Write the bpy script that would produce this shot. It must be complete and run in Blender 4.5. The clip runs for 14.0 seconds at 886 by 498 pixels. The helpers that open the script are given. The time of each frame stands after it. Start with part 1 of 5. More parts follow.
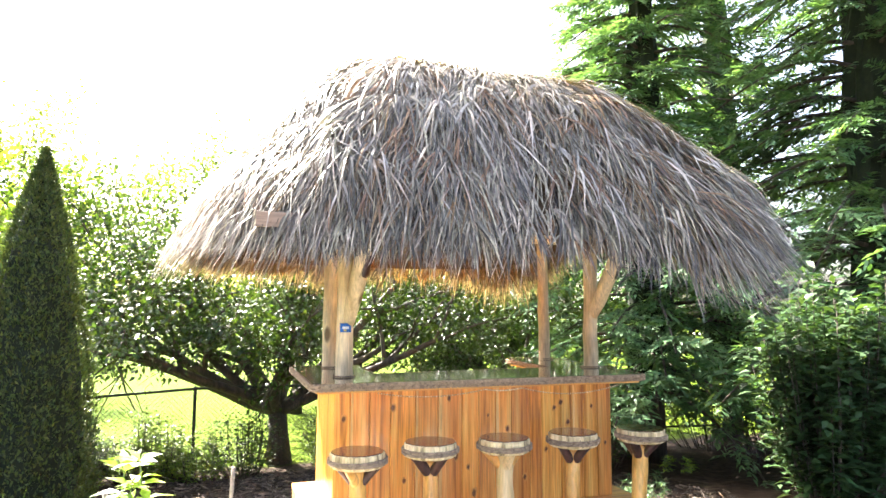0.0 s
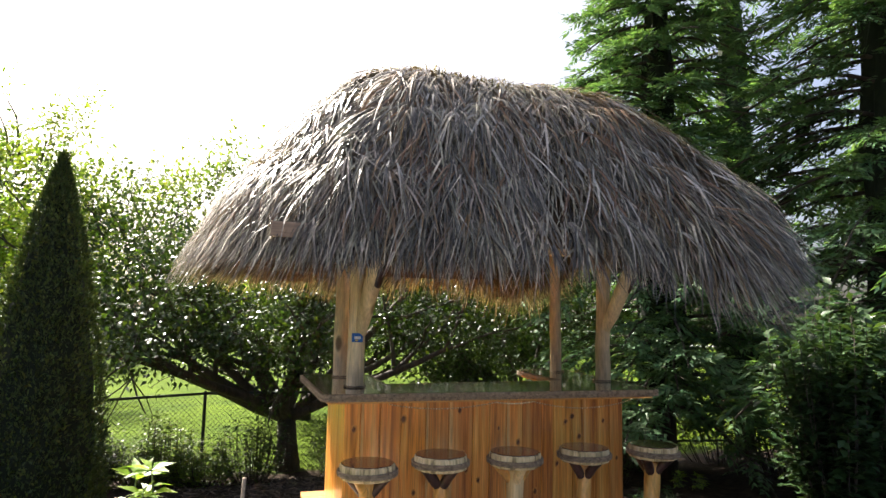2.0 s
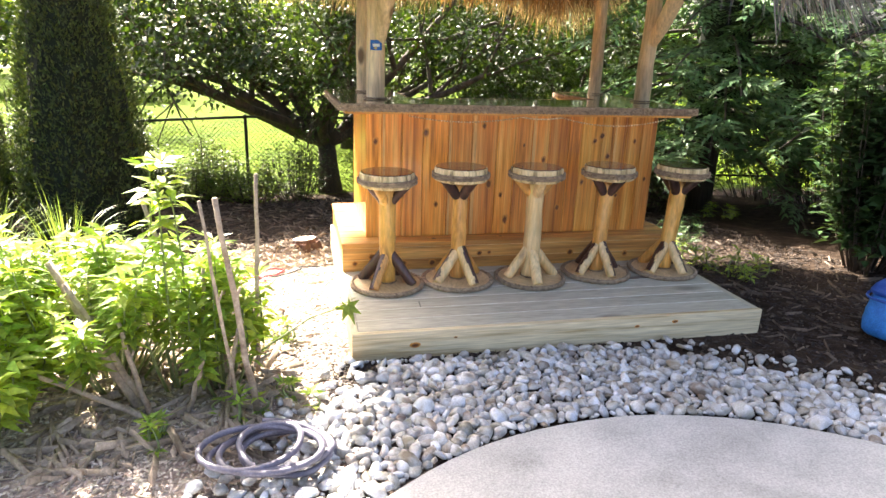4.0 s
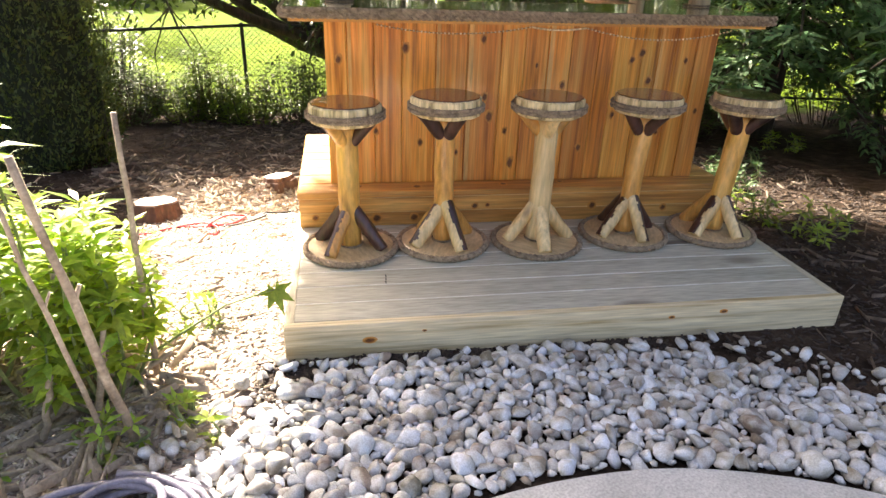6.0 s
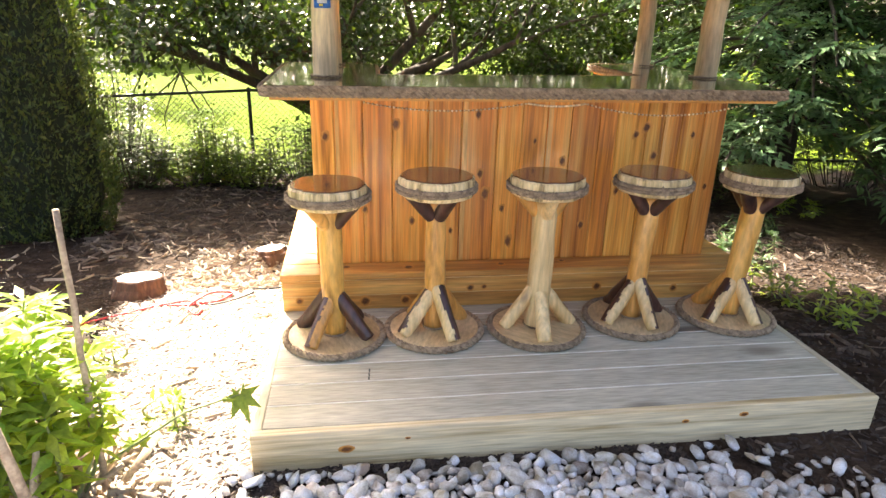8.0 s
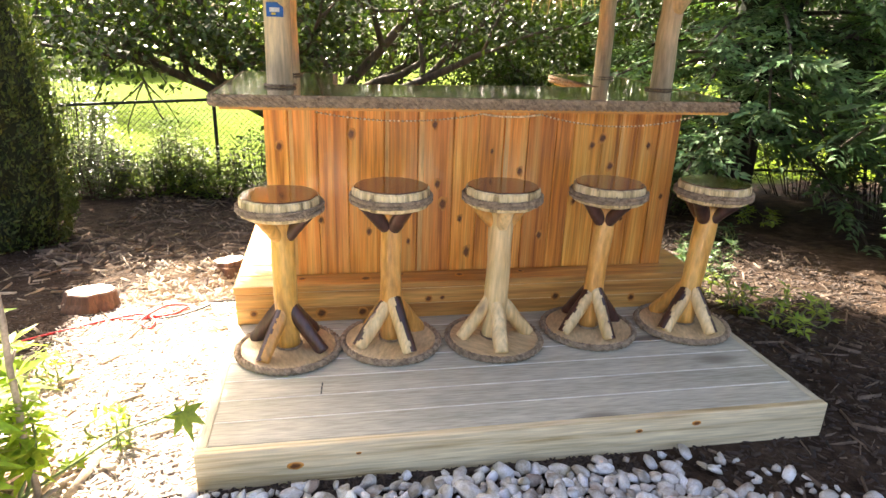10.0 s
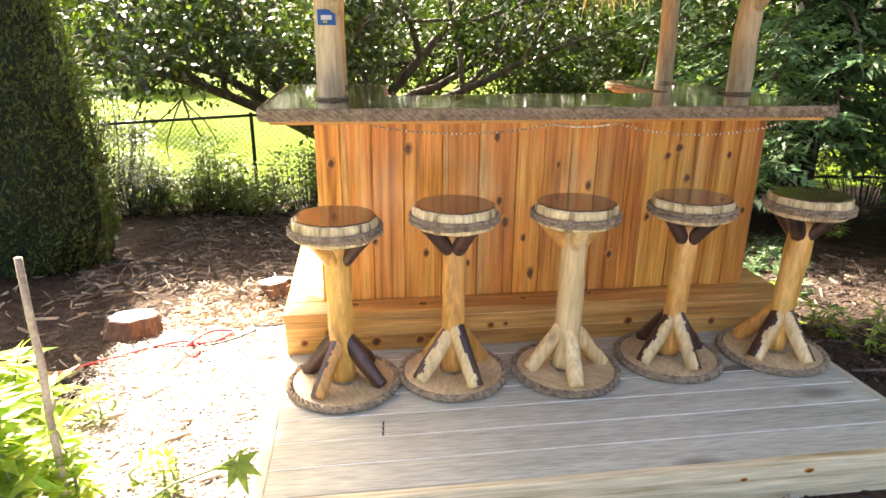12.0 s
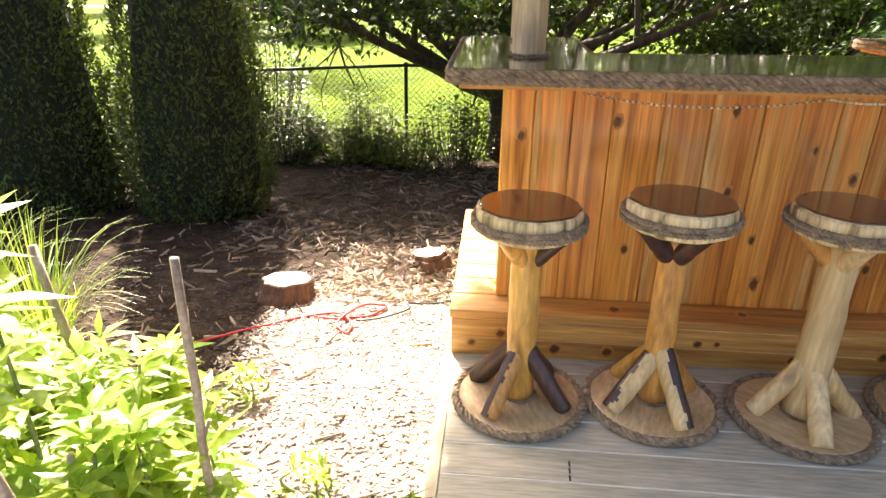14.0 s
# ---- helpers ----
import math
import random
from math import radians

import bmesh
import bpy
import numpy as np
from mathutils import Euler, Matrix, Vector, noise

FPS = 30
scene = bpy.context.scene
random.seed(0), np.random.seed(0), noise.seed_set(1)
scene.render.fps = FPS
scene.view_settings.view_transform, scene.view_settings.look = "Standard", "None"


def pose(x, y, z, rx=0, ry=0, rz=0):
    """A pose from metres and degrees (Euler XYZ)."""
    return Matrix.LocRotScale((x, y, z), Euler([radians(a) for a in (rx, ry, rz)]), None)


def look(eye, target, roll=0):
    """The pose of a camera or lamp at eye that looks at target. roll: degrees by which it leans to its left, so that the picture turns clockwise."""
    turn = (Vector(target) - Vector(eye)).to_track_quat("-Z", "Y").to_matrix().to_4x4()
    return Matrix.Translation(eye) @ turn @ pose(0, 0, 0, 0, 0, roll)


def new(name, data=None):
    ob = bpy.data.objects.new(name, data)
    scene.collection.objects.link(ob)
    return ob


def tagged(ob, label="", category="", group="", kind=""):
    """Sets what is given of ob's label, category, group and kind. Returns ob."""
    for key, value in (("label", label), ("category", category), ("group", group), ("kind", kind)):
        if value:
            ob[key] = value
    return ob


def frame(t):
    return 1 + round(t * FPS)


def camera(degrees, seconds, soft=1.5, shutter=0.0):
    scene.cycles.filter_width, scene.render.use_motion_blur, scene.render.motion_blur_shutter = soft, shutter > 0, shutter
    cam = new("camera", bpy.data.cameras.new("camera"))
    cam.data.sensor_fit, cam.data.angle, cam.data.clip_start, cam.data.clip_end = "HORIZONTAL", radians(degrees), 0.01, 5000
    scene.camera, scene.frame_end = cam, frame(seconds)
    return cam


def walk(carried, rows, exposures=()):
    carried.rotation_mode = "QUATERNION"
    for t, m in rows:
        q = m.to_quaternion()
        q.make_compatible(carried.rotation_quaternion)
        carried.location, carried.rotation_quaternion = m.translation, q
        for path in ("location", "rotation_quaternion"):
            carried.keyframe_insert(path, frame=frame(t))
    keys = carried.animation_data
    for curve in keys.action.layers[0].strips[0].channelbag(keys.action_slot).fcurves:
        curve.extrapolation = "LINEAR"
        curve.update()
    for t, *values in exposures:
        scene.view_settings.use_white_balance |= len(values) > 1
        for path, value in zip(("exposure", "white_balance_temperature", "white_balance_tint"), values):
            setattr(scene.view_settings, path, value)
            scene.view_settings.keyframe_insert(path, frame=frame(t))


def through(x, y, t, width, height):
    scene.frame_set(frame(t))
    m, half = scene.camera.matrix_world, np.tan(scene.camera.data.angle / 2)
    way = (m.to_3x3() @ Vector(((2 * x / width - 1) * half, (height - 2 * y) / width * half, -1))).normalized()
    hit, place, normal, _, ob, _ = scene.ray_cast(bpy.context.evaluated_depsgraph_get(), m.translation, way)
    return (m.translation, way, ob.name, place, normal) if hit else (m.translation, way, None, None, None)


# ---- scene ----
cam = camera(71.0, 14.0)
PATH = [
    (0, (-0.414, -3.056, 1.665), (0.197, -1.163, 1.875), 0.2),
    (0.5, (-0.423, -3.058, 1.678), (0.153, -1.161, 1.943), 1.4),
    (1, (-0.429, -3.047, 1.685), (0.148, -1.149, 1.938), 1.4),
    (1.5, (-0.43, -3.042, 1.692), (0.129, -1.134, 1.914), 0.9),
    (2, (-0.431, -3.045, 1.694), (0.147, -1.145, 1.926), 1.2),
    (2.5, (-0.425, -3.031, 1.694), (0.141, -1.119, 1.849), 0.9),
    (3, (-0.409, -3.006, 1.669), (0.095, -1.073, 1.562), 1.3),
    (3.5, (-0.33, -2.954, 1.59), (0.143, -1.06, 1.154), 1.3),
    (3.7, (-0.3, -2.947, 1.56), (0.164, -1.072, 1.042), 1.6),
    (5.8, (0.308, -2.25, 1.399), (0.533, -0.419, 0.626), 3.6),
    (6, (0.247, -2.102, 1.447), (0.558, -0.317, 0.601), 2.0),
    (6.5, (0.376, -1.976, 1.46), (0.971, -0.241, 0.664), 2.4),
    (7, (0.424, -1.918, 1.454), (0.99, -0.181, 0.639), 2.2),
    (7.5, (0.441, -1.899, 1.484), (0.828, -0.102, 0.696), 3.2),
    (7.7, (0.383, -1.867, 1.506), (0.659, -0.023, 0.784), 1.6),
    (9.8, (0.432, -1.847, 1.511), (0.717, 0.027, 0.874), 1.8),
    (10, (0.47, -1.85, 1.507), (0.827, 0.004, 0.848), 2.1),
    (10.5, (0.532, -1.871, 1.493), (1.013, -0.041, 0.847), 1.9),
    (11, (0.539, -1.858, 1.487), (0.987, -0.021, 0.835), 1.6),
    (11.5, (0.433, -1.76, 1.495), (0.608, 0.108, 0.804), 0.1),
    (12, (0.363, -1.593, 1.478), (0.626, 0.288, 0.849), 0.5),
    (12.5, (0.362, -1.469, 1.49), (0.449, 0.418, 0.83), -0.1),
    (13, (0.35, -1.285, 1.451), (0.052, 0.531, 0.669), -2.0),
    (13.5, (0.257, -1.174, 1.451), (-0.037, 0.633, 0.648), -1.1),
    (14, (0.154, -1.116, 1.462), (0.005, 0.722, 0.689), 0.8),
]
walk(cam, [(t, look(eye, target, roll)) for t, eye, target, roll in PATH],
     [(0, 3.6, 6450, 11), (0.5, 3.0, 6450, 11), (1.2, 1.82, 6450, 11), (2.6, 1.75, 6500, 11), (3.5, 2.9, 6700, 12), (6.5, 2.75, 7300, 14),
      (7.5, 3.1, 7300, 14), (10, 3.1, 7300, 14), (11.5, 3.3, 7300, 14), (13, 3.15, 7300, 14), (13.5, 3.2, 7300, 14), (14, 2.65, 7300, 14)])

# ---- world and sun ----
SUN_DIR = Vector((-0.43, 0.98, 1.0)).normalized()
world = bpy.data.worlds.new("sky")
scene.world = world
world.use_nodes = True
wn = world.node_tree.nodes
sky = wn.new("ShaderNodeTexSky")
sky.sky_type, sky.sun_disc = "NISHITA", False
sky.sun_elevation = math.asin(SUN_DIR.z)
sky.sun_rotation = math.atan2(SUN_DIR.x, SUN_DIR.y)
sky.air_density, sky.dust_density, sky.ozone_density = 0.8, 6.5, 0.8
world.node_tree.links.new(sky.outputs[0], wn["Background"].inputs[0])
wn["Background"].inputs[1].default_value = 0.08
sun = new("sun", bpy.data.lights.new("sun", "SUN"))
sun.data.energy, sun.data.angle, sun.data.color = 5.0, radians(0.6), (1.0, 0.94, 0.84)
sun.matrix_world = look(SUN_DIR * 30, (0, 0, 0))


# ---- mesh helpers ----
class Shape:
    """Gathers vertices and faces for one mesh."""

    def __init__(self):
        self.v, self.f = [], []

    def add(self, verts, faces):
        n = len(self.v)
        self.v.extend(tuple(p) for p in verts)
        self.f.extend(tuple(i + n for i in q) for q in faces)
        return self

    def box(self, lo, hi, c=0.003, m=None):
        """A box with chamfered edges."""
        lo, hi = Vector(lo), Vector(hi)
        c = min(c, 0.45 * min(hi - lo))
        mid, half = (lo + hi) / 2, (hi - lo) / 2
        vs, index = [], {}
        for sx in (-1, 1):
            for sy in (-1, 1):
                for sz in (-1, 1):
                    s = (sx, sy, sz)
                    for a in range(3):
                        p = [s[k] * (half[k] - (0 if k == a else c)) for k in range(3)]
                        index[(s, a)] = len(vs)
                        vs.append(mid + Vector(p))
        fs = []
        for a in range(3):
            b, d = (a + 1) % 3, (a + 2) % 3
            for sa in (-1, 1):
                def corner(sb, sd):
                    s = [0, 0, 0]
                    s[a], s[b], s[d] = sa, sb, sd
                    return tuple(s)
                q = [index[(corner(*k), a)] for k in ((-1, -1), (1, -1), (1, 1), (-1, 1))]
                fs.append(q if sa > 0 else q[::-1])
            for sb in (-1, 1):
                for sd in (-1, 1):
                    s0, s1 = [0, 0, 0], [0, 0, 0]
                    s0[a], s0[b], s0[d] = -1, sb, sd
                    s1[a], s1[b], s1[d] = 1, sb, sd
                    q = [index[(tuple(s0), b)], index[(tuple(s1), b)], index[(tuple(s1), d)], index[(tuple(s0), d)]]
                    fs.append(q[::-1] if sb * sd > 0 else q)
        for s in {k[0] for k in index}:
            q = [index[(s, 0)], index[(s, 1)], index[(s, 2)]]
            fs.append(q if s[0] * s[1] * s[2] > 0 else q[::-1])
        if m is not None:
            vs = [m @ p for p in vs]
        return self.add(vs, fs)

    def tube(self, pts, radii, sides=8, caps=True, wobble=0.0, closed=False):
        pts = [Vector(p) for p in pts]
        if not hasattr(radii, "__len__"):
            radii = [radii] * len(pts)
        vs, fs, n = [], [], len(pts)
        ref = None
        for i, p in enumerate(pts):
            a = pts[(i - 1) % n] if closed or i > 0 else p
            b = pts[(i + 1) % n] if closed or i < n - 1 else p
            d = (b - a).normalized()
            if ref is None:
                ref = Vector((1, 0, 0)) if abs(d.x) < 0.8 else Vector((0, 1, 0))
            u = (ref - d * ref.dot(d)).normalized()
            w = d.cross(u)
            ref = u
            for k in range(sides):
                t = 2 * math.pi * k / sides
                r = radii[i] * (1 + wobble * noise.noise((p.x * 9 + math.cos(t), p.y * 9 + math.sin(t), p.z * 9)))
                vs.append(p + (u * math.cos(t) + w * math.sin(t)) * r)
        for i in range(n if closed else n - 1):
            j = (i + 1) % n
            for k in range(sides):
                l = (k + 1) % sides
                fs.append((i * sides + k, i * sides + l, j * sides + l, j * sides + k))
        if caps and not closed:
            fs.append(tuple(range(sides))[::-1])
            fs.append(tuple((n - 1) * sides + k for k in range(sides)))
        return self.add(vs, fs)

    def lathe(self, profile, sides=40, centre=(0, 0, 0), wobble=0.0, seed=0.0, waves=5.0):
        """Turns (radius, z) pairs round the upright axis; the ends are closed."""
        vs, fs = [], []
        for r, z in profile:
            for k in range(sides):
                t = 2 * math.pi * k / sides
                q = r * (1 + wobble * noise.noise((math.cos(t) * waves + seed, math.sin(t) * waves, z * 4 + seed)))
                vs.append((centre[0] + q * math.cos(t), centre[1] + q * math.sin(t), centre[2] + z))
        n = len(profile)
        for i in range(n - 1):
            for k in range(sides):
                l = (k + 1) % sides
                fs.append((i * sides + k, i * sides + l, (i + 1) * sides + l, (i + 1) * sides + k))
        fs.append(tuple(range(sides))[::-1])
        fs.append(tuple((n - 1) * sides + k for k in range(sides)))
        return self.add(vs, fs)

    def rope(self, pts, radius, pitch=0.045, closed=False, step=0.010):
        """Three strands twisted round a line of points."""
        pts = [Vector(p) for p in pts]
        if closed:
            pts = pts + [pts[0]]
        fine, run = [], 0.0
        for a, b in zip(pts, pts[1:]):
            k = max(1, int((b - a).length / step))
            for i in range(k):
                fine.append(a.lerp(b, i / k))
        if not closed:
            fine.append(pts[-1])
        n = len(fine)
        turns = max(1, round(sum((fine[i + 1] - fine[i]).length for i in range(n - 1)) / pitch))
        for s in range(3):
            line = []
            for i, p in enumerate(fine):
                a, b = fine[(i - 1) % n if closed else max(i - 1, 0)], fine[(i + 1) % n if closed else min(i + 1, n - 1)]
                d = (b - a).normalized()
                u = d.cross(Vector((0, 0, 1)))
                u = u.normalized() if u.length > 0.01 else Vector((1, 0, 0))
                w = d.cross(u)
                t = 2 * math.pi * (turns * i / (n if closed else n - 1) + s / 3)
                line.append(p + (u * math.cos(t) + w * math.sin(t)) * radius * 0.55)
            self.tube(line, radius * 0.50, 6, closed=closed)
        return self

    def mesh(self, name, mat, smooth=False):
        me = bpy.data.meshes.new(name)
        me.from_pydata(self.v, [], self.f)
        for m in mat if isinstance(mat, (list, tuple)) else [mat]:
            me.materials.append(m)
        if smooth:
            me.polygons.foreach_set("use_smooth", [True] * len(me.polygons))
        return me


def quick(name, verts, faces, mat, smooth=False):
    """A mesh from an array of vertices and an array of faces with equal corners."""
    verts, faces = np.asarray(verts, dtype=np.float32), np.asarray(faces, dtype=np.int32)
    me = bpy.data.meshes.new(name)
    k = faces.shape[1]
    me.vertices.add(len(verts))
    me.vertices.foreach_set("co", verts.ravel())
    me.loops.add(faces.size)
    me.loops.foreach_set("vertex_index", faces.ravel())
    me.polygons.add(len(faces))
    me.polygons.foreach_set("loop_start", np.arange(0, faces.size, k, dtype=np.int32))
    me.polygons.foreach_set("loop_total", np.full(len(faces), k, dtype=np.int32))
    if smooth:
        me.polygons.foreach_set("use_smooth", np.ones(len(faces), dtype=bool))
    me.materials.append(mat)
    me.update(calc_edges=True)
    return me


def part(name, shape, mat, parent, label="", smooth=False, m=None):
    """ONE mesh object under a thing or a part."""
    me = shape.mesh(name, mat, smooth) if isinstance(shape, Shape) else shape
    ob = new(name, me)
    ob.parent = parent
    if m is not None:
        ob.matrix_basis = m
    if label:
        tagged(ob, label)
    return ob


def thing(name, m, label, category, group="", kind=""):
    ob = new(name)
    ob.empty_display_size = 0.1
    ob.matrix_basis = m if isinstance(m, Matrix) else pose(*m)
    return tagged(ob, label, category, group, kind)


def whole(name, shape, mat, label, category="", group="", kind="", m=None, smooth=False):
    """A thing or a piece of the setting that is one mesh."""
    me = shape.mesh(name, mat, smooth) if isinstance(shape, Shape) else shape
    ob = new(name, me)
    if m is not None:
        ob.matrix_basis = m
    return tagged(ob, label, category, group, kind)


# ---- materials ----
def link(tree, a, b):
    tree.links.new(a, b)


def material(name, dark, light, scale=8.0, stretch=(1, 1, 1), rough=0.7, bump=0.3, fine=60.0, vary=0.25, island=False,
             coat=0.0, mid=None, knots=0.0, through=0.0, metal=0.0, hue=0.0, spec=0.5, detail=6.0, contrast=(0.3, 0.7), bump_dist=0.004):
    """A surface with colour variation at two scales, relief, and a different tone for each object or loose piece."""
    mat = bpy.data.materials.new(name)
    mat.use_nodes = True
    t = mat.node_tree
    n = t.nodes
    b = n["Principled BSDF"]
    co = n.new("ShaderNodeTexCoord")
    info = n.new("ShaderNodeObjectInfo") if not island else n.new("ShaderNodeNewGeometry")
    rnd = info.outputs["Random"] if not island else info.outputs["Random Per Island"]
    shift = n.new("ShaderNodeMath")
    shift.operation, shift.inputs[1].default_value = "MULTIPLY", 37.0
    link(t, rnd, shift.inputs[0])
    mp = n.new("ShaderNodeMapping")
    mp.inputs["Scale"].default_value = stretch
    link(t, co.outputs["Object"], mp.inputs["Vector"])
    off = n.new("ShaderNodeVectorMath")
    off.operation = "ADD"
    link(t, mp.outputs[0], off.inputs[0])
    link(t, shift.outputs[0], off.inputs[1])
    big = n.new("ShaderNodeTexNoise")
    big.inputs["Scale"].default_value, big.inputs["Detail"].default_value = scale, detail
    big.inputs["Roughness"].default_value, big.inputs["Distortion"].default_value = 0.6, 0.35
    link(t, off.outputs[0], big.inputs["Vector"])
    ramp = n.new("ShaderNodeValToRGB")
    e = ramp.color_ramp.elements
    e[0].position, e[1].position = contrast
    e[0].color, e[1].color = (*dark, 1), (*light, 1)
    if mid:
        k = ramp.color_ramp.elements.new((contrast[0] + contrast[1]) / 2)
        k.color = (*mid, 1)
    link(t, big.outputs["Fac"], ramp.inputs[0])
    colour = ramp.outputs[0]
    tiny = n.new("ShaderNodeTexNoise")
    tiny.inputs["Scale"].default_value, tiny.inputs["Detail"].default_value = fine, 4.0
    link(t, off.outputs[0], tiny.inputs["Vector"])
    grain = n.new("ShaderNodeMapRange")
    grain.inputs["To Min"].default_value, grain.inputs["To Max"].default_value = 0.72, 1.28
    grain.inputs["From Min"].default_value, grain.inputs["From Max"].default_value = 0.25, 0.75
    link(t, tiny.outputs["Fac"], grain.inputs["Value"])
    hsv = n.new("ShaderNodeHueSaturation")
    tone = n.new("ShaderNodeMapRange")
    tone.inputs["To Min"].default_value, tone.inputs["To Max"].default_value = 1 - vary, 1 + vary
    link(t, rnd, tone.inputs["Value"])
    mul = n.new("ShaderNodeMath")
    mul.operation = "MULTIPLY"
    link(t, tone.outputs[0], mul.inputs[0])
    link(t, grain.outputs[0], mul.inputs[1])
    link(t, mul.outputs[0], hsv.inputs["Value"])
    if hue:
        frac = n.new("ShaderNodeMath")
        frac.operation = "FRACT"
        link(t, shift.outputs[0], frac.inputs[0])
        hr = n.new("ShaderNodeMapRange")
        hr.inputs["To Min"].default_value, hr.inputs["To Max"].default_value = 0.5 - hue, 0.5 + hue
        link(t, frac.outputs[0], hr.inputs["Value"])
        link(t, hr.outputs[0], hsv.inputs["Hue"])
    link(t, colour, hsv.inputs["Color"])
    colour = hsv.outputs[0]
    if knots:
        kmap = n.new("ShaderNodeMapping")
        kmap.inputs["Scale"].default_value = tuple(knots * s for s in (max(0.45, min(1.0, q)) for q in stretch))
        link(t, co.outputs["Object"], kmap.inputs["Vector"])
        kadd = n.new("ShaderNodeVectorMath")
        kadd.operation = "ADD"
        link(t, kmap.outputs[0], kadd.inputs[0])
        link(t, shift.outputs[0], kadd.inputs[1])
        vor = n.new("ShaderNodeTexVoronoi")
        vor.inputs["Scale"].default_value = 1.0
        link(t, kadd.outputs[0], vor.inputs["Vector"])
        kr = n.new("ShaderNodeMapRange")
        kr.inputs["From Min"].default_value, kr.inputs["From Max"].default_value = 0.10, 0.17
        kr.inputs["To Min"].default_value, kr.inputs["To Max"].default_value = 0.85, 0.0
        link(t, vor.outputs["Distance"], kr.inputs["Value"])
        mix = n.new("ShaderNodeMix")
        mix.data_type = "RGBA"
        mix.inputs["B"].default_value = (dark[0] * 0.3, dark[1] * 0.22, dark[2] * 0.2, 1)
        link(t, kr.outputs[0], mix.inputs["Factor"])
        link(t, colour, mix.inputs["A"])
        colour = mix.outputs["Result"]
    link(t, colour, b.inputs["Base Color"])
    rr = n.new("ShaderNodeMapRange")
    rr.inputs["To Min"].default_value, rr.inputs["To Max"].default_value = max(0.02, rough - 0.1), min(1, rough + 0.1)
    link(t, tiny.outputs["Fac"], rr.inputs["Value"])
    link(t, rr.outputs[0], b.inputs["Roughness"])
    b.inputs["Metallic"].default_value = metal
    b.inputs["Specular IOR Level"].default_value = spec
    b.inputs["Coat Weight"].default_value = coat
    b.inputs["Coat Roughness"].default_value = 0.06
    if bump:
        add = n.new("ShaderNodeMath")
        add.operation = "ADD"
        link(t, big.outputs["Fac"], add.inputs[0])
        link(t, tiny.outputs["Fac"], add.inputs[1])
        bp = n.new("ShaderNodeBump")
        bp.inputs["Strength"].default_value, bp.inputs["Distance"].default_value = bump, bump_dist
        link(t, add.outputs[0], bp.inputs["Height"])
        link(t, bp.outputs[0], b.inputs["Normal"])
    if through:
        tr = n.new("ShaderNodeBsdfTranslucent")
        warm = n.new("ShaderNodeMix")
        warm.data_type, warm.blend_type = "RGBA", "MULTIPLY"
        warm.inputs["Factor"].default_value = 1.0
        warm.inputs["B"].default_value = (1.5, 1.45, 0.55, 1)
        link(t, colour, warm.inputs["A"])
        link(t, warm.outputs["Result"], tr.inputs["Color"])
        ms = n.new("ShaderNodeMixShader")
        ms.inputs[0].default_value = through
        link(t, b.outputs[0], ms.inputs[1])
        link(t, tr.outputs[0], ms.inputs[2])
        link(t, ms.outputs[0], n["Material Output"].inputs["Surface"])
    return mat


GX, GY, GZ = (0.10, 1, 1), (1, 0.10, 1), (1, 1, 0.10)
cedar_up = material("cedar_upright", (0.27, 0.075, 0.013), (0.84, 0.455, 0.115), 22, (1, 1, 0.035), 0.36, 0.22, 120, 0.18, mid=(0.71, 0.285, 0.045), coat=0.22, hue=0.008, contrast=(0.30, 0.64))
cedar_x = material("cedar_level", (0.34, 0.125, 0.025), (0.84, 0.49, 0.15), 12, (0.06, 1, 1), 0.45, 0.25, 90, 0.14, mid=(0.68, 0.34, 0.09), coat=0.25)
cedar_y = material("cedar_depth", (0.34, 0.125, 0.025), (0.84, 0.49, 0.15), 12, (1, 0.06, 1), 0.45, 0.25, 90, 0.14, mid=(0.68, 0.34, 0.09), coat=0.25)
sapwood = material("pale_sapwood", (0.62, 0.32, 0.09), (0.80, 0.48, 0.17), 16, GZ, 0.42, 0.2, 90, 0.08, coat=0.1)
sap_x = material("pale_sapwood_level", (0.66, 0.38, 0.13), (0.86, 0.60, 0.28), 16, GX, 0.45, 0.2, 90, 0.08, coat=0.1)
pine_x = material("treated_pine", (0.39, 0.37, 0.29), (0.53, 0.505, 0.41), 12, GX, 0.72, 0.3, 110, 0.07, mid=(0.46, 0.435, 0.345), knots=2.2)
pine_face = material("treated_pine_face", (0.42, 0.29, 0.12), (0.86, 0.74, 0.50), 26, (0.045, 1, 1), 0.65, 0.3, 110, 0.05, mid=(0.72, 0.60, 0.38), knots=2.0)
pine_y = material("treated_pine_depth", (0.34, 0.30, 0.20), (0.58, 0.52, 0.38), 14, GY, 0.68, 0.3, 110, 0.05, knots=2.4)
log_wood = material("peeled_log", (0.26, 0.095, 0.018), (0.80, 0.445, 0.125), 14, (1, 1, 0.22), 0.36, 0.8, 60, 0.12, mid=(0.65, 0.325, 0.072), coat=0.3, hue=0.006, knots=5.5, contrast=(0.26, 0.66))
pale_log = material("pale_peeled_log", (0.58, 0.36, 0.14), (0.86, 0.66, 0.36), 9, GZ, 0.42, 0.3, 70, 0.08, coat=0.2, knots=5.0)
post_log = material("weathered_log", (0.52, 0.37, 0.20), (0.86, 0.71, 0.46), 8, (1, 1, 0.14), 0.5, 0.35, 70, 0.08, mid=(0.76, 0.60, 0.37), knots=5.0, coat=0.1)
end_grain = material("end_grain", (0.46, 0.30, 0.12), (0.74, 0.57, 0.30), 22, (1, 1, 0.3), 0.5, 0.4, 120, 0.1, mid=(0.64, 0.47, 0.225))
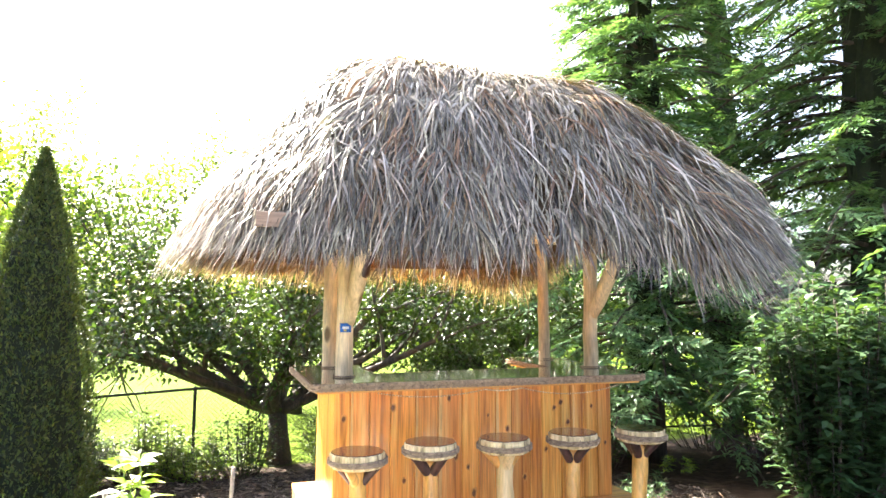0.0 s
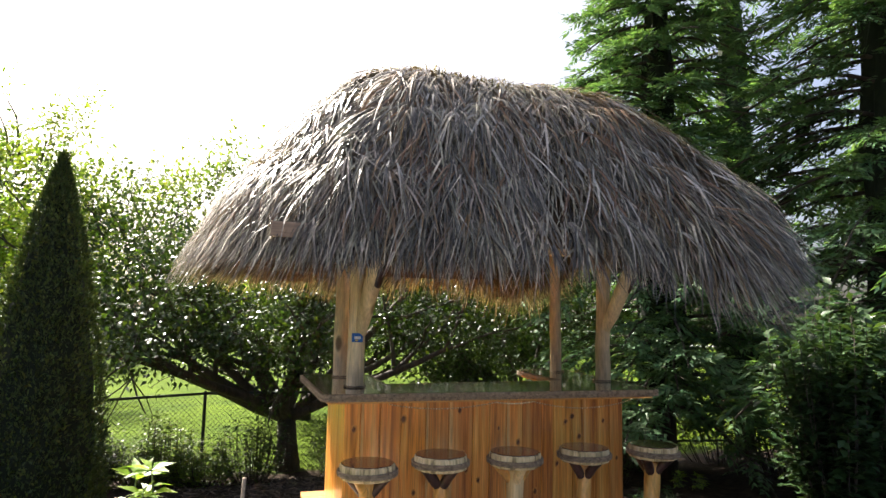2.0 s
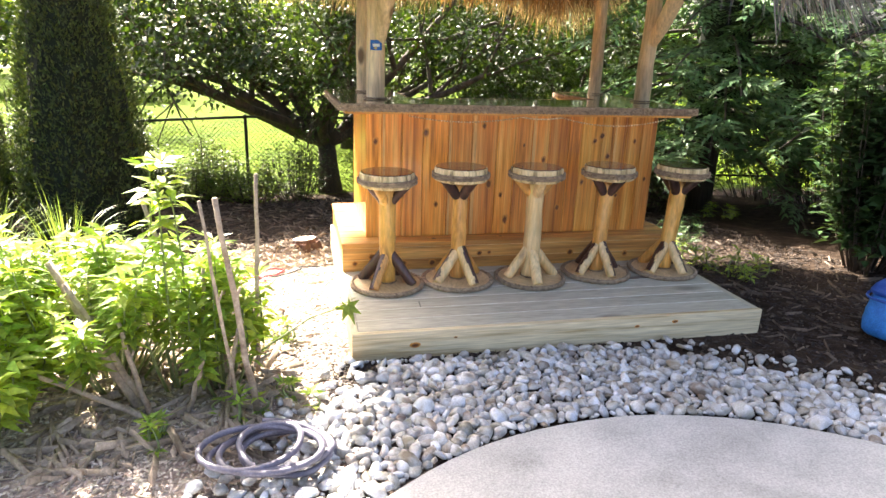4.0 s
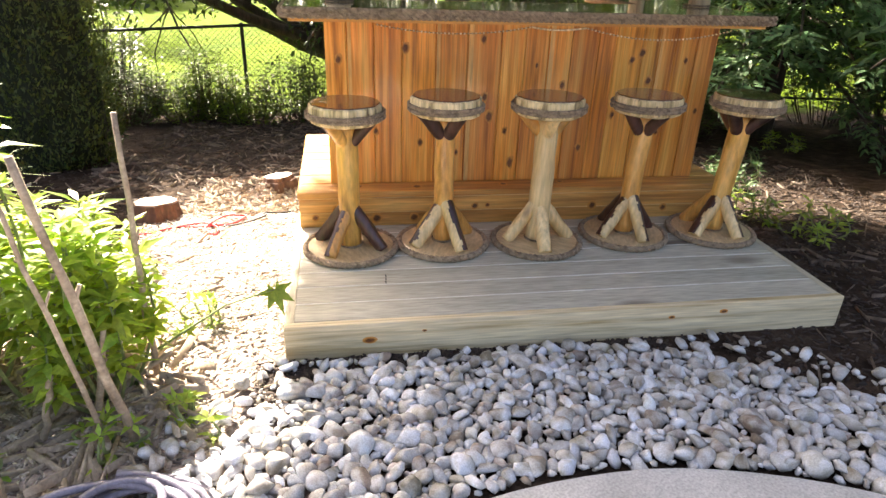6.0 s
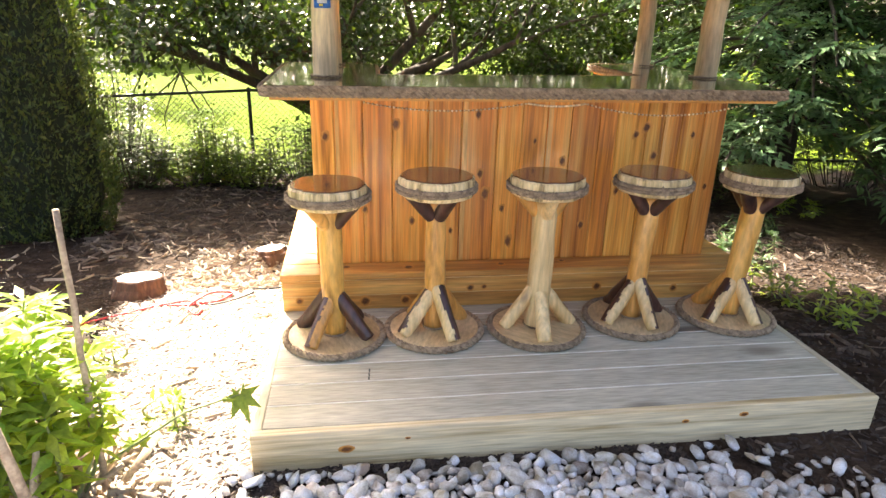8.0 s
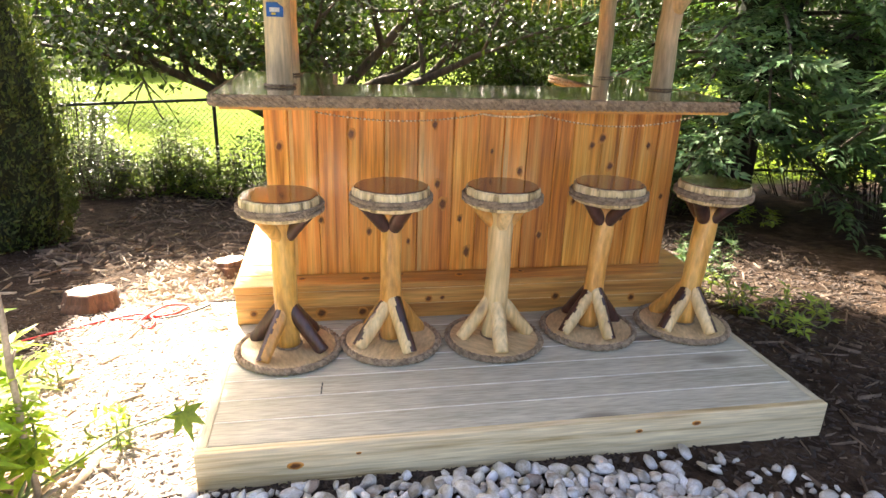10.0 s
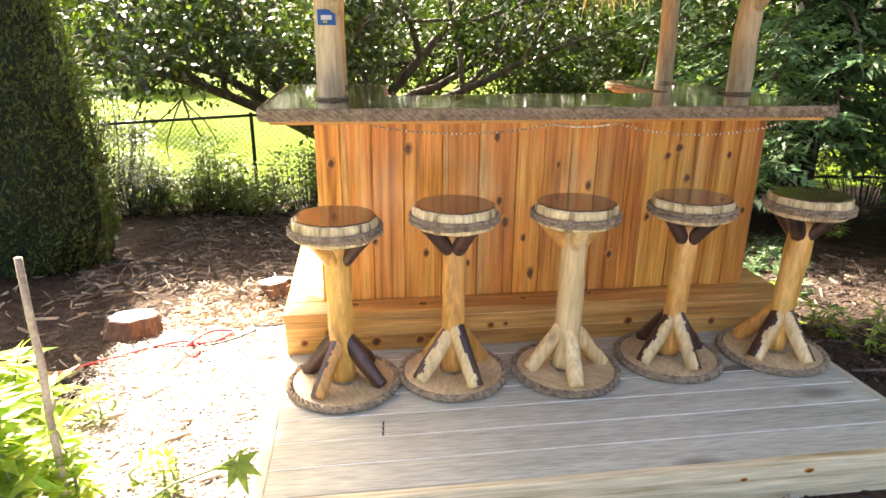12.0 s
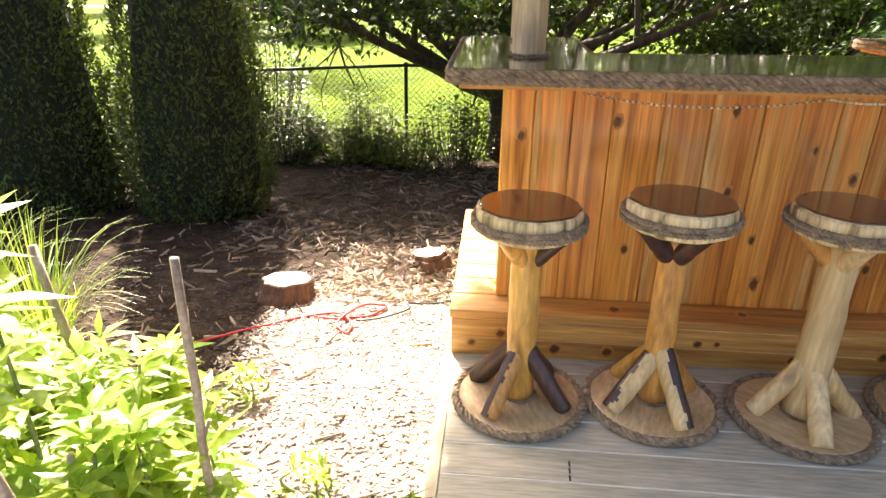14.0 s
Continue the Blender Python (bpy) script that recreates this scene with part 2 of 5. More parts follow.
bark_board = material("weathered_brown_board", (0.20, 0.135, 0.09), (0.42, 0.30, 0.21), 14, GX, 0.7, 0.3, 90, 0.1)
edge_glint = material("skylit_board_edge", (0.74, 0.72, 0.64), (0.85, 0.83, 0.76), 20, GX, 0.7, 0.2, 110, 0.05)
seat_rim = material("cracked_seat_rim", (0.17, 0.105, 0.045), (0.82, 0.66, 0.38), 26, GZ, 0.55, 0.6, 120, 0.08, mid=(0.66, 0.50, 0.25), contrast=(0.34, 0.62), bump_dist=0.008)
stump_face = material("fresh_stump_face", (0.72, 0.60, 0.45), (0.84, 0.76, 0.64), 22, (1, 1, 0.3), 0.6, 0.4, 120, 0.05)
bark_dark = material("dark_bark_skin", (0.022, 0.010, 0.009), (0.105, 0.042, 0.03), 14, GZ, 0.4, 0.5, 70, 0.2, coat=0.3)
seat_top = material("varnished_seat_top", (0.075, 0.028, 0.010), (0.20, 0.085, 0.03), 9, (1, 0.25, 1), 0.22, 0.08, 80, 0.12, coat=0.9)
epoxy_top = material("varnished_bar_top", (0.11, 0.055, 0.022), (0.36, 0.22, 0.10), 7, GX, 0.16, 0.05, 60, 0.0, mid=(0.23, 0.13, 0.055), coat=1.0)
disc_wood = material("varnished_disc", (0.46, 0.31, 0.16), (0.72, 0.56, 0.34), 8, (1, 0.3, 1), 0.36, 0.12, 80, 0.12, coat=0.35)
rope_mat = material("manila_rope", (0.13, 0.088, 0.055), (0.46, 0.34, 0.225), 40, (1, 1, 1), 0.85, 0.5, 260, 0.12)
thatch_mat = material("dry_palm_thatch", (0.042, 0.033, 0.022), (0.55, 0.48, 0.365), 5, (1, 1, 1), 0.40, 0.25, 60, 0.75, island=True, hue=0.03, through=0.09, mid=(0.215, 0.182, 0.13), spec=0.6)
thatch_sunlit = material("sunlit_palm_thatch", (0.30, 0.26, 0.215), (0.66, 0.60, 0.52), 5, (1, 1, 1), 0.4, 0.25, 60, 0.35, island=True, hue=0.015, through=0.12)
thatch_rust = material("rusty_palm_thatch", (0.10, 0.058, 0.03), (0.34, 0.21, 0.115), 5, (1, 1, 1), 0.6, 0.25, 60, 0.45, island=True, hue=0.015, through=0.15)
thatch_brown = material("brown_palm_thatch", (0.11, 0.062, 0.03), (0.32, 0.20, 0.10), 5, (1, 1, 1), 0.65, 0.25, 60, 0.45, island=True, hue=0.015, through=0.14)
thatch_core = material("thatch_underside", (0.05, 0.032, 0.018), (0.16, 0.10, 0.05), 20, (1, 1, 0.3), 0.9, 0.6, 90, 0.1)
leaf_yellow = material("fresh_leaf", (0.16, 0.27, 0.04), (0.38, 0.49, 0.10), 12, (1, 1, 1), 0.42, 0.2, 60, 0.3, island=True, through=0.5, hue=0.02)
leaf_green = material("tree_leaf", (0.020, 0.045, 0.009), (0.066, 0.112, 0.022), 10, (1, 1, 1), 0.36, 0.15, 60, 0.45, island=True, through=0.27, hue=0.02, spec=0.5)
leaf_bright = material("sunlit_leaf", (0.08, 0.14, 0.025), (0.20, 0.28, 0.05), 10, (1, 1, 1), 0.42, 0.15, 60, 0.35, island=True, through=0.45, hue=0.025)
leaf_cedar = material("conifer_spray", (0.052, 0.13, 0.054), (0.178, 0.30, 0.135), 6, (1, 1, 1), 0.5, 0.15, 60, 0.4, island=True, through=0.28, hue=0.02)
leaf_arbor = material("arborvitae_spray", (0.022, 0.050, 0.014), (0.10, 0.135, 0.032), 6, (1, 1, 1), 0.65, 0.15, 60, 0.4, island=True, through=0.2, hue=0.02)
leaf_bush = material("glossy_bush_leaf", (0.026, 0.06, 0.022), (0.068, 0.13, 0.042), 10, (1, 1, 1), 0.44, 0.15, 60, 0.3, island=True, through=0.25, hue=0.015)
grass_blade = material("grass_blade", (0.12, 0.21, 0.04), (0.32, 0.42, 0.13), 10, (1, 1, 1), 0.4, 0.1, 60, 0.3, island=True, through=0.4, hue=0.02)
# Near-black green: the shade deep inside an evergreen crown, put into colour.
core_shade = material("inner_foliage", (0.008, 0.014, 0.005), (0.02, 0.032, 0.012), 12, (1, 1, 1), 0.9, 0.5, 60, 0.1)
bark_mat = material("tree_bark", (0.035, 0.028, 0.022), (0.12, 0.095, 0.075), 14, GZ, 0.85, 0.8, 70, 0.1, bump_dist=0.01)
# Darker copy of the dry twig: shade on the ground put into its colour.
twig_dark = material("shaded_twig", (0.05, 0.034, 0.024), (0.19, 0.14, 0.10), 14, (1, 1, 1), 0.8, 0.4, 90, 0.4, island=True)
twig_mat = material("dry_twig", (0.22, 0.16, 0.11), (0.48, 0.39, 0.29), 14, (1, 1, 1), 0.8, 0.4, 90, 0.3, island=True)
stem_mat = material("green_stem", (0.12, 0.17, 0.05), (0.26, 0.30, 0.12), 14, (1, 1, 1), 0.6, 0.2, 90, 0.2, island=True)
# Chips in two tones: sunlight put into the pale colour, shade into the dark.
chip_sunlit = material("sunlit_wood_chip", (0.22, 0.165, 0.125), (0.66, 0.59, 0.51), 18, (1, 1, 1), 0.9, 0.5, 120, 0.5, island=True, hue=0.01)
chip_dark_shaded = material("shaded_dark_bark_chip", (0.014, 0.009, 0.007), (0.07, 0.048, 0.036), 18, (1, 1, 1), 0.9, 0.5, 120, 0.5, island=True, hue=0.01)
pebble_mat = material("river_pebble", (0.24, 0.195, 0.145), (0.60, 0.62, 0.665), 0.35, (1, 1, 1), 0.6, 0.35, 9, 0.28, hue=0.03, bump_dist=0.05, mid=(0.455, 0.44, 0.415), contrast=(0.36, 0.62))
pebble_heap = material("river_pebble_heap", (0.24, 0.195, 0.145), (0.60, 0.62, 0.665), 9, (1, 1, 1), 0.6, 0.35, 240, 0.28, island=True, hue=0.03, mid=(0.455, 0.44, 0.415), contrast=(0.36, 0.62))
concrete = material("broom_concrete", (0.33, 0.325, 0.31), (0.52, 0.51, 0.49), 3, (1, 1, 1), 0.85, 0.35, 120, 0.0, mid=(0.43, 0.425, 0.41))
black_steel = material("black_coated_steel", (0.012, 0.012, 0.012), (0.03, 0.03, 0.03), 20, (1, 1, 1), 0.45, 0.1, 120, 0.1)
grey_steel = material("galvanised_pipe", (0.35, 0.36, 0.37), (0.55, 0.56, 0.57), 20, (1, 1, 1), 0.4, 0.1, 120, 0.1, metal=0.8)
blue_cloth = material("blue_fabric", (0.02, 0.16, 0.55), (0.05, 0.30, 0.80), 12, (1, 1, 1), 0.6, 0.3, 160, 0.0)
blue_dark = material("dark_blue_fabric", (0.008, 0.05, 0.28), (0.02, 0.10, 0.42), 12, (1, 1, 1), 0.6, 0.3, 160, 0.0)
hose_mat = material("garden_hose", (0.10, 0.095, 0.13), (0.19, 0.18, 0.23), 12, (1, 1, 1), 0.4, 0.15, 140, 0.0)
red_cord = material("red_cord", (0.50, 0.025, 0.035), (0.72, 0.06, 0.07), 20, (1, 1, 1), 0.5, 0.1, 140, 0.0)
black_cord = material("black_cord", (0.02, 0.02, 0.02), (0.05, 0.05, 0.05), 20, (1, 1, 1), 0.5, 0.1, 140, 0.0)
stump_side = material("red_cedar_bark", (0.05, 0.025, 0.018), (0.20, 0.10, 0.06), 16, GZ, 0.85, 0.7, 90, 0.1, bump_dist=0.01)
sticker_blue = material("blue_sticker", (0.01, 0.11, 0.42), (0.015, 0.15, 0.52), 20, (1, 1, 1), 0.4, 0.0, 60, 0.0)
sticker_white = material("white_print", (0.72, 0.74, 0.76), (0.82, 0.83, 0.84), 20, (1, 1, 1), 0.4, 0.0, 60, 0.0)
sticker_yellow = material("yellow_print", (0.70, 0.50, 0.05), (0.80, 0.60, 0.08), 20, (1, 1, 1), 0.4, 0.0, 60, 0.0)
bead_mat = material("amber_bead", (0.62, 0.42, 0.20), (0.88, 0.72, 0.48), 30, (1, 1, 1), 0.2, 0.0, 60, 0.25, coat=0.5)


def knot_material():
    """A knot: nearly black heart, rings, and a rim that runs into the board's colour."""
    mat = material("dark_knot", (0.05, 0.016, 0.008), (0.20, 0.07, 0.02), 90, (1, 1, 1), 0.45, 0.3, 200, 0.15)
    t = mat.node_tree
    n = t.nodes
    b = n["Principled BSDF"]
    base = b.inputs["Base Color"].links[0].from_socket
    co = n.new("ShaderNodeTexCoord")
    mid = n.new("ShaderNodeVectorMath")
    mid.operation = "SUBTRACT"
    mid.inputs[1].default_value = (0.5, 0.5, 0.5)
    link(t, co.outputs["Generated"], mid.inputs[0])
    flat = n.new("ShaderNodeVectorMath")
    flat.operation = "MULTIPLY"
    flat.inputs[1].default_value = (1, 1, 0)
    link(t, mid.outputs[0], flat.inputs[0])
    far = n.new("ShaderNodeVectorMath")
    far.operation = "LENGTH"
    link(t, flat.outputs[0], far.inputs[0])
    wob = n.new("ShaderNodeTexNoise")
    wob.inputs["Scale"].default_value = 55.0
    link(t, co.outputs["Object"], wob.inputs["Vector"])
    add = n.new("ShaderNodeMath")
    add.operation, add.inputs[1].default_value = "MULTIPLY_ADD", 0.30
    link(t, wob.outputs["Fac"], add.inputs[0])
    link(t, far.outputs["Value"], add.inputs[2])
    rim = n.new("ShaderNodeMapRange")
    rim.inputs["From Min"].default_value, rim.inputs["From Max"].default_value = 0.36, 0.56
    link(t, add.outputs[0], rim.inputs["Value"])
    mix = n.new("ShaderNodeMix")
    mix.data_type = "RGBA"
    mix.inputs["B"].default_value = (0.62, 0.27, 0.055, 1)
    link(t, rim.outputs[0], mix.inputs["Factor"])
    link(t, base, mix.inputs["A"])
    link(t, mix.outputs["Result"], b.inputs["Base Color"])
    return mat


def ground_material():
    """Mulch round the bar, bare soil under the hedge, lawn past the fence; sunlit ground painted paler."""
    mat = material("mulch_and_lawn", (0.018, 0.012, 0.009), (0.08, 0.057, 0.041), 9, (1, 1, 1), 0.95, 0.9, 55, 0.0, mid=(0.042, 0.029, 0.021), bump_dist=0.02, spec=0.06)
    t = mat.node_tree
    n = t.nodes
    b = n["Principled BSDF"]
    base = b.inputs["Base Color"].links[0].from_socket
    co = n.new("ShaderNodeTexCoord")
    sep = n.new("ShaderNodeSeparateXYZ")
    link(t, co.outputs["Object"], sep.inputs[0])
    wob = n.new("ShaderNodeTexNoise")
    wob.inputs["Scale"].default_value = 1.3
    link(t, co.outputs["Object"], wob.inputs["Vector"])
    edge = n.new("ShaderNodeMath")
    edge.operation = "ADD"
    link(t, sep.outputs["Y"], edge.inputs[0])
    link(t, wob.outputs["Fac"], edge.inputs[1])
    # Mask of the sunlit ground left of the deck.
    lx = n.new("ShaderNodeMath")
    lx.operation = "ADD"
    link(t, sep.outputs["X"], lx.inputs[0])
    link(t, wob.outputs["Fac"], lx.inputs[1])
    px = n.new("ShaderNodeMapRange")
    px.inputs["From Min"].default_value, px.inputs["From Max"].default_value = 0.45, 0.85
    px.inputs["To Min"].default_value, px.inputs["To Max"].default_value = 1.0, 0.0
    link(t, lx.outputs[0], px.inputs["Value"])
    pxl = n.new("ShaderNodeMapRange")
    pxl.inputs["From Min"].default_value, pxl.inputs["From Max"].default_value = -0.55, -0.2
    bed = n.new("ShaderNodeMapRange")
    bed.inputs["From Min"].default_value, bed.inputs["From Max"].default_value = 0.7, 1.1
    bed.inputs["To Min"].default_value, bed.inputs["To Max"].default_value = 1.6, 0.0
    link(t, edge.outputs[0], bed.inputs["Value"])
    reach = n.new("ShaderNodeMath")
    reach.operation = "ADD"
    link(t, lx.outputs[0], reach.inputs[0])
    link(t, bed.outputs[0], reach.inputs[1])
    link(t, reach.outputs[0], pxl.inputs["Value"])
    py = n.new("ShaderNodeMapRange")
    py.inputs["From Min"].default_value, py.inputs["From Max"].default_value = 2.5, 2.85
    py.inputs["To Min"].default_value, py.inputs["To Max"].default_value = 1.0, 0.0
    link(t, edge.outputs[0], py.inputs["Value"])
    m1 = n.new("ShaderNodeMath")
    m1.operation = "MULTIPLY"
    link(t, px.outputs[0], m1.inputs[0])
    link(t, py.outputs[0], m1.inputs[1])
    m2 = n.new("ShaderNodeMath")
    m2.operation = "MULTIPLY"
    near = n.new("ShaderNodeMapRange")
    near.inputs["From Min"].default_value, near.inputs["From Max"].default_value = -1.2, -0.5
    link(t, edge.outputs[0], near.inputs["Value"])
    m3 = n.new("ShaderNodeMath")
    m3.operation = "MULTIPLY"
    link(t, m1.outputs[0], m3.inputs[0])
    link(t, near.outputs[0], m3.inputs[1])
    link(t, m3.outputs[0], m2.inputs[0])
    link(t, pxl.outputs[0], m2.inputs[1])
    # Inside the mask the sunlight is painted in, by multiplying the mulch colour.
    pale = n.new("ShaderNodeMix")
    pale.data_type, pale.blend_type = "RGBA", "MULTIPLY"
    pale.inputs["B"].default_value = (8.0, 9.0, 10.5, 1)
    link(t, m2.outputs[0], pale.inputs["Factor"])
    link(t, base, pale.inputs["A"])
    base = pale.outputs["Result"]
    far = n.new("ShaderNodeMapRange")
    far.inputs["From Min"].default_value, far.inputs["From Max"].default_value = 7.7, 7.95
    link(t, edge.outputs[0], far.inputs["Value"])
    gn = n.new("ShaderNodeTexNoise")
    gn.inputs["Scale"].default_value, gn.inputs["Detail"].default_value = 0.9, 8
    link(t, co.outputs["Object"], gn.inputs["Vector"])
    gr = n.new("ShaderNodeValToRGB")
    gr.color_ramp.elements[0].color, gr.color_ramp.elements[1].color = (0.047, 0.085, 0.004, 1), (0.095, 0.148, 0.007, 1)
    gr.color_ramp.elements[0].position, gr.color_ramp.elements[1].position = 0.3, 0.7
    link(t, gn.outputs["Fac"], gr.inputs[0])
    mix = n.new("ShaderNodeMix")
    mix.data_type = "RGBA"
    link(t, far.outputs[0], mix.inputs["Factor"])
    link(t, base, mix.inputs["A"])
    link(t, gr.outputs[0], mix.inputs["B"])
    link(t, mix.outputs["Result"], b.inputs["Base Color"])
    return mat


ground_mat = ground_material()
knot_wood = knot_material()


# ---- ground, patio ----
DECK, STEP, BAR = 0.14, 0.335, 1.243
PATIO = (1.05, -2.45, 1.70)


def ground_z(x, y):
    """Height of the soil: level round the deck, falling towards the fence."""
    z = 0.0 if y < 0.9 else -0.69 * min(1.0, (y - 0.9) / 6.1)
    bump = 0.035 * noise.noise((x * 0.9, y * 0.9, 3)) + 0.015 * noise.noise((x * 4, y * 4, 7))
    if y < 12 and -12 < x < 12:
        z += bump * min(1.0, max(0.0, (y - 0.2) / 1.2) + (0.6 if x < -0.1 else 0.0))
    mound = math.exp(-(((x + 0.28) / 0.24) ** 2 + ((y - 2.40) / 0.22) ** 2))
    return z + 0.12 * mound - 0.012


gx = np.unique(np.concatenate([-np.geomspace(6, 900, 26), np.arange(-6, 6.01, 0.07), np.geomspace(6, 900, 26)]))
gy = np.unique(np.concatenate([-np.geomspace(4.5, 900, 24), np.arange(-4.5, 9.01, 0.07), np.geomspace(9, 900, 28)]))
gv = np.array([(x, y, ground_z(x, y)) for y in gy for x in gx])
nx = len(gx)
ii = np.array([(j * nx + i, j * nx + i + 1, (j + 1) * nx + i + 1, (j + 1) * nx + i) for j in range(len(gy) - 1) for i in range(nx - 1)])
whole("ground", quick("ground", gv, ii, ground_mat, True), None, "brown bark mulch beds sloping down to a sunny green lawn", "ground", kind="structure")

slab = Shape().lathe([(1.66, -0.08), (1.70, -0.08), (1.70, 0.012), (1.692, 0.022), (1.60, 0.024), (0.02, 0.024)], 96, (PATIO[0], PATIO[1], 0), 0.004)
whole("patio", slab, concrete, "round grey concrete patio slab edged by river pebbles", "patio", kind="structure")
road = Shape().box((-400, 60, -0.72), (400, 66, -0.66), 0.01)
whole("road", road, concrete, "pale distant road beyond the lawn", "road", kind="structure")


# ---- deck and step ----
def plank(name, lo, hi, mat, parent, label="", c=0.003):
    """A board built about its own centre."""
    lo, hi = Vector(lo), Vector(hi)
    mid = (lo + hi) / 2
    return part(name, Shape().box(lo - mid, hi - mid, c), mat, parent, label, m=Matrix.Translation(mid))


deck = thing("deck", (0, 0, 0), "low grey-green treated pine deck platform beside the pebbles", "deck")
plank("front_fascia", (0, 0, -0.06), (2.44, 0.036, DECK), pine_face, deck, "pale knotty pine face board")
plank("side_fascia", (0, 0.037, -0.06), (0.036, 2.2, DECK - 0.002), pine_y, deck)
plank("side_fascia", (2.404, 0.037, -0.12), (2.44, 2.75, DECK - 0.002), pine_y, deck)
y = 0.039
while y < 2.6:
    x0 = 0.0375 if y < 2.1 else 1.55
    plank("board", (x0, y, DECK - 0.035), (2.4025, y + 0.1360, DECK - 0.0005 * random.random()), pine_x, deck, c=0.003)
    # Pale strip filling the gap: skylight on the rounded board edges, painted in.
    plank("board_edge", (x0, y + 0.1362, DECK - 0.03), (2.4025, y + 0.1410, DECK - 0.0002), edge_glint, deck, c=0.0005)
    y += 0.1412
for kx, kz, ks in ((0.33, 0.062, 0.030), (0.55, 0.092, 0.011), (1.62, 0.085, 0.016), (1.86, 0.10, 0.020)):
    bead = Shape().lathe([(0.0005, 0.0), (ks, 0.0), (ks * 0.85, 0.0016), (0.0006, 0.002)], 14, wobble=0.15, seed=kx)
    part("knot", bead, knot_wood, deck, m=pose(kx, 0, kz, 90) @ Matrix.Diagonal((1, 0.55, 1, 1)))
for i in range(3):
    part("nail_mark", Shape().box((-0.003, -0.012, 0), (0.003, 0.012, 0.0012), 0.0004), black_steel, deck, m=pose(0.420 + 0.002 * i, 0.335 + 0.03 * i, DECK))

step = thing("step_platform", (0, 0, DECK), "knotty red cedar step platform under the bar, sunlit at one end", "step")
plank("front_board", (0.02, 0.979, 0.0), (2.42, 1.012, 0.074), cedar_x, step)
plank("board_edge", (0.021, 0.980, 0.0742), (2.419, 1.011, 0.0785), sap_x, step, c=0.0008)
plank("front_board", (0.02, 0.977, 0.079), (2.42, 1.012, 0.156), cedar_x, step)
plank("board_edge", (0.021, 0.978, 0.1562), (2.419, 1.011, 0.1605), sap_x, step, c=0.0008)
plank("side_board", (0.02, 1.013, 0.0), (0.053, 2.15, 0.160), cedar_y, step)
plank("side_board", (2.387, 1.013, 0.0), (2.42, 2.73, 0.160), cedar_y, step)
for i in range(12):
    plank("top_board", (0.014 if i < 8 else 1.62, 0.973 + i * 0.1475, 0.161), (2.426, 0.973 + i * 0.1475 + 0.145, 0.195), cedar_x, step, c=0.004)
for kx, kz, r in ((0.10, 0.055, 0.013), (0.21, 0.10, 0.016), (0.62, 0.045, 0.018), (0.95, 0.10, 0.014), (1.02, 0.103, 0.010), (1.30, 0.05, 0.016), (1.62, 0.085, 0.018), (2.05, 0.06, 0.015), (0.42, 0.045, 0.02)):
    r *= 1.5
    part("knot", Shape().lathe([(0.0005, 0), (r, 0), (r * 0.8, 0.0014), (0.0006, 0.0018)], 12, wobble=0.2, seed=kx), knot_wood, step, m=pose(kx, 0.9765, kz, 90))
for kx, ky, r in ((0.33, 1.06, 0.016), (0.64, 1.04, 0.02), (0.82, 1.08, 0.013), (1.12, 1.05, 0.017), (1.45, 1.07, 0.014), (1.9, 1.05, 0.018)):
    r *= 1.5
    part("knot", Shape().lathe([(0.0005, 0), (r, 0), (r * 0.8, 0.0014), (0.0006, 0.0018)], 12, wobble=0.2, seed=kx), knot_wood, step, m=pose(kx, ky, 0.195))

# ---- bar ----
bar = thing("tiki_bar", (0, 0, STEP), "knotty red cedar bar with upright boards and a rope-edged varnished top", "bar")
body = bar
H = BAR - 0.05 - STEP
seams = [0.185, 0.29, 0.425, 0.565, 0.735, 0.90, 1.075, 1.20, 1.325, 1.45, 1.595, 1.69, 1.845, 1.935, 2.03, 2.15, 2.265]
for i, (a, b) in enumerate(zip(seams, seams[1:])):
    front = 1.112 + 0.0015 * ((i * 7) % 3)
    bd = plank("board", (a + 0.001, front, 0.0), (b - 0.001, front + 0.02, H), cedar_up, body, c=0.0035)
    if i in (1, 4, 5, 8, 13):
        w = 0.012 + 0.006 * (i % 3)
        part("sapwood_edge", Shape().box((-w / 2, -0.001, -H / 2 + 0.002), (w / 2, 0.001, H / 2 - 0.002), 0.0006), sapwood, bd,
             m=pose(-(b - a) / 2 + w / 2 + 0.006, -0.0105, 0))
for kx, kz, kr in ((0.579, 1.043, 0.019), (1.842, 1.025, 0.018), (1.165, 0.444, 0.020), (1.121, 0.619, 0.013), (1.00, 0.80, 0.017), (1.03, 0.70, 0.022),
                   (0.25, 0.98, 0.016), (1.79, 0.99, 0.014), (1.90, 0.88, 0.017), (0.66, 0.56, 0.014), (1.72, 0.70, 0.013), (2.10, 0.99, 0.012),
                   (0.43, 0.62, 0.012), (0.98, 1.09, 0.016), (1.42, 0.86, 0.015), (1.55, 0.52, 0.014), (2.21, 0.72, 0.013), (0.86, 0.50, 0.011), (2.0, 0.6, 0.012), (1.27, 0.96, 0.010)):
    kr *= 1.35
    k = Shape().lathe([(0.0005, 0), (kr, 0), (kr * 0.75, 0.0016), (0.0006, 0.002)], 18, wobble=0.5, seed=kx * 3, waves=1.6)
    part("knot", k, knot_wood, body, m=pose(kx, 1.1115, kz - STEP, 90) @ Matrix.Diagonal((0.85, 1.25, 1, 1)))
for side, px in (("left", 0.187), ("right", 2.243)):
    yy = 1.136
    while yy < (2.0 if side == "left" else 2.3):
        plank("side_plank", (px, yy, 0.0), (px + 0.02, yy + 0.148, H), cedar_up, body, c=0.0035)
        yy += 0.150
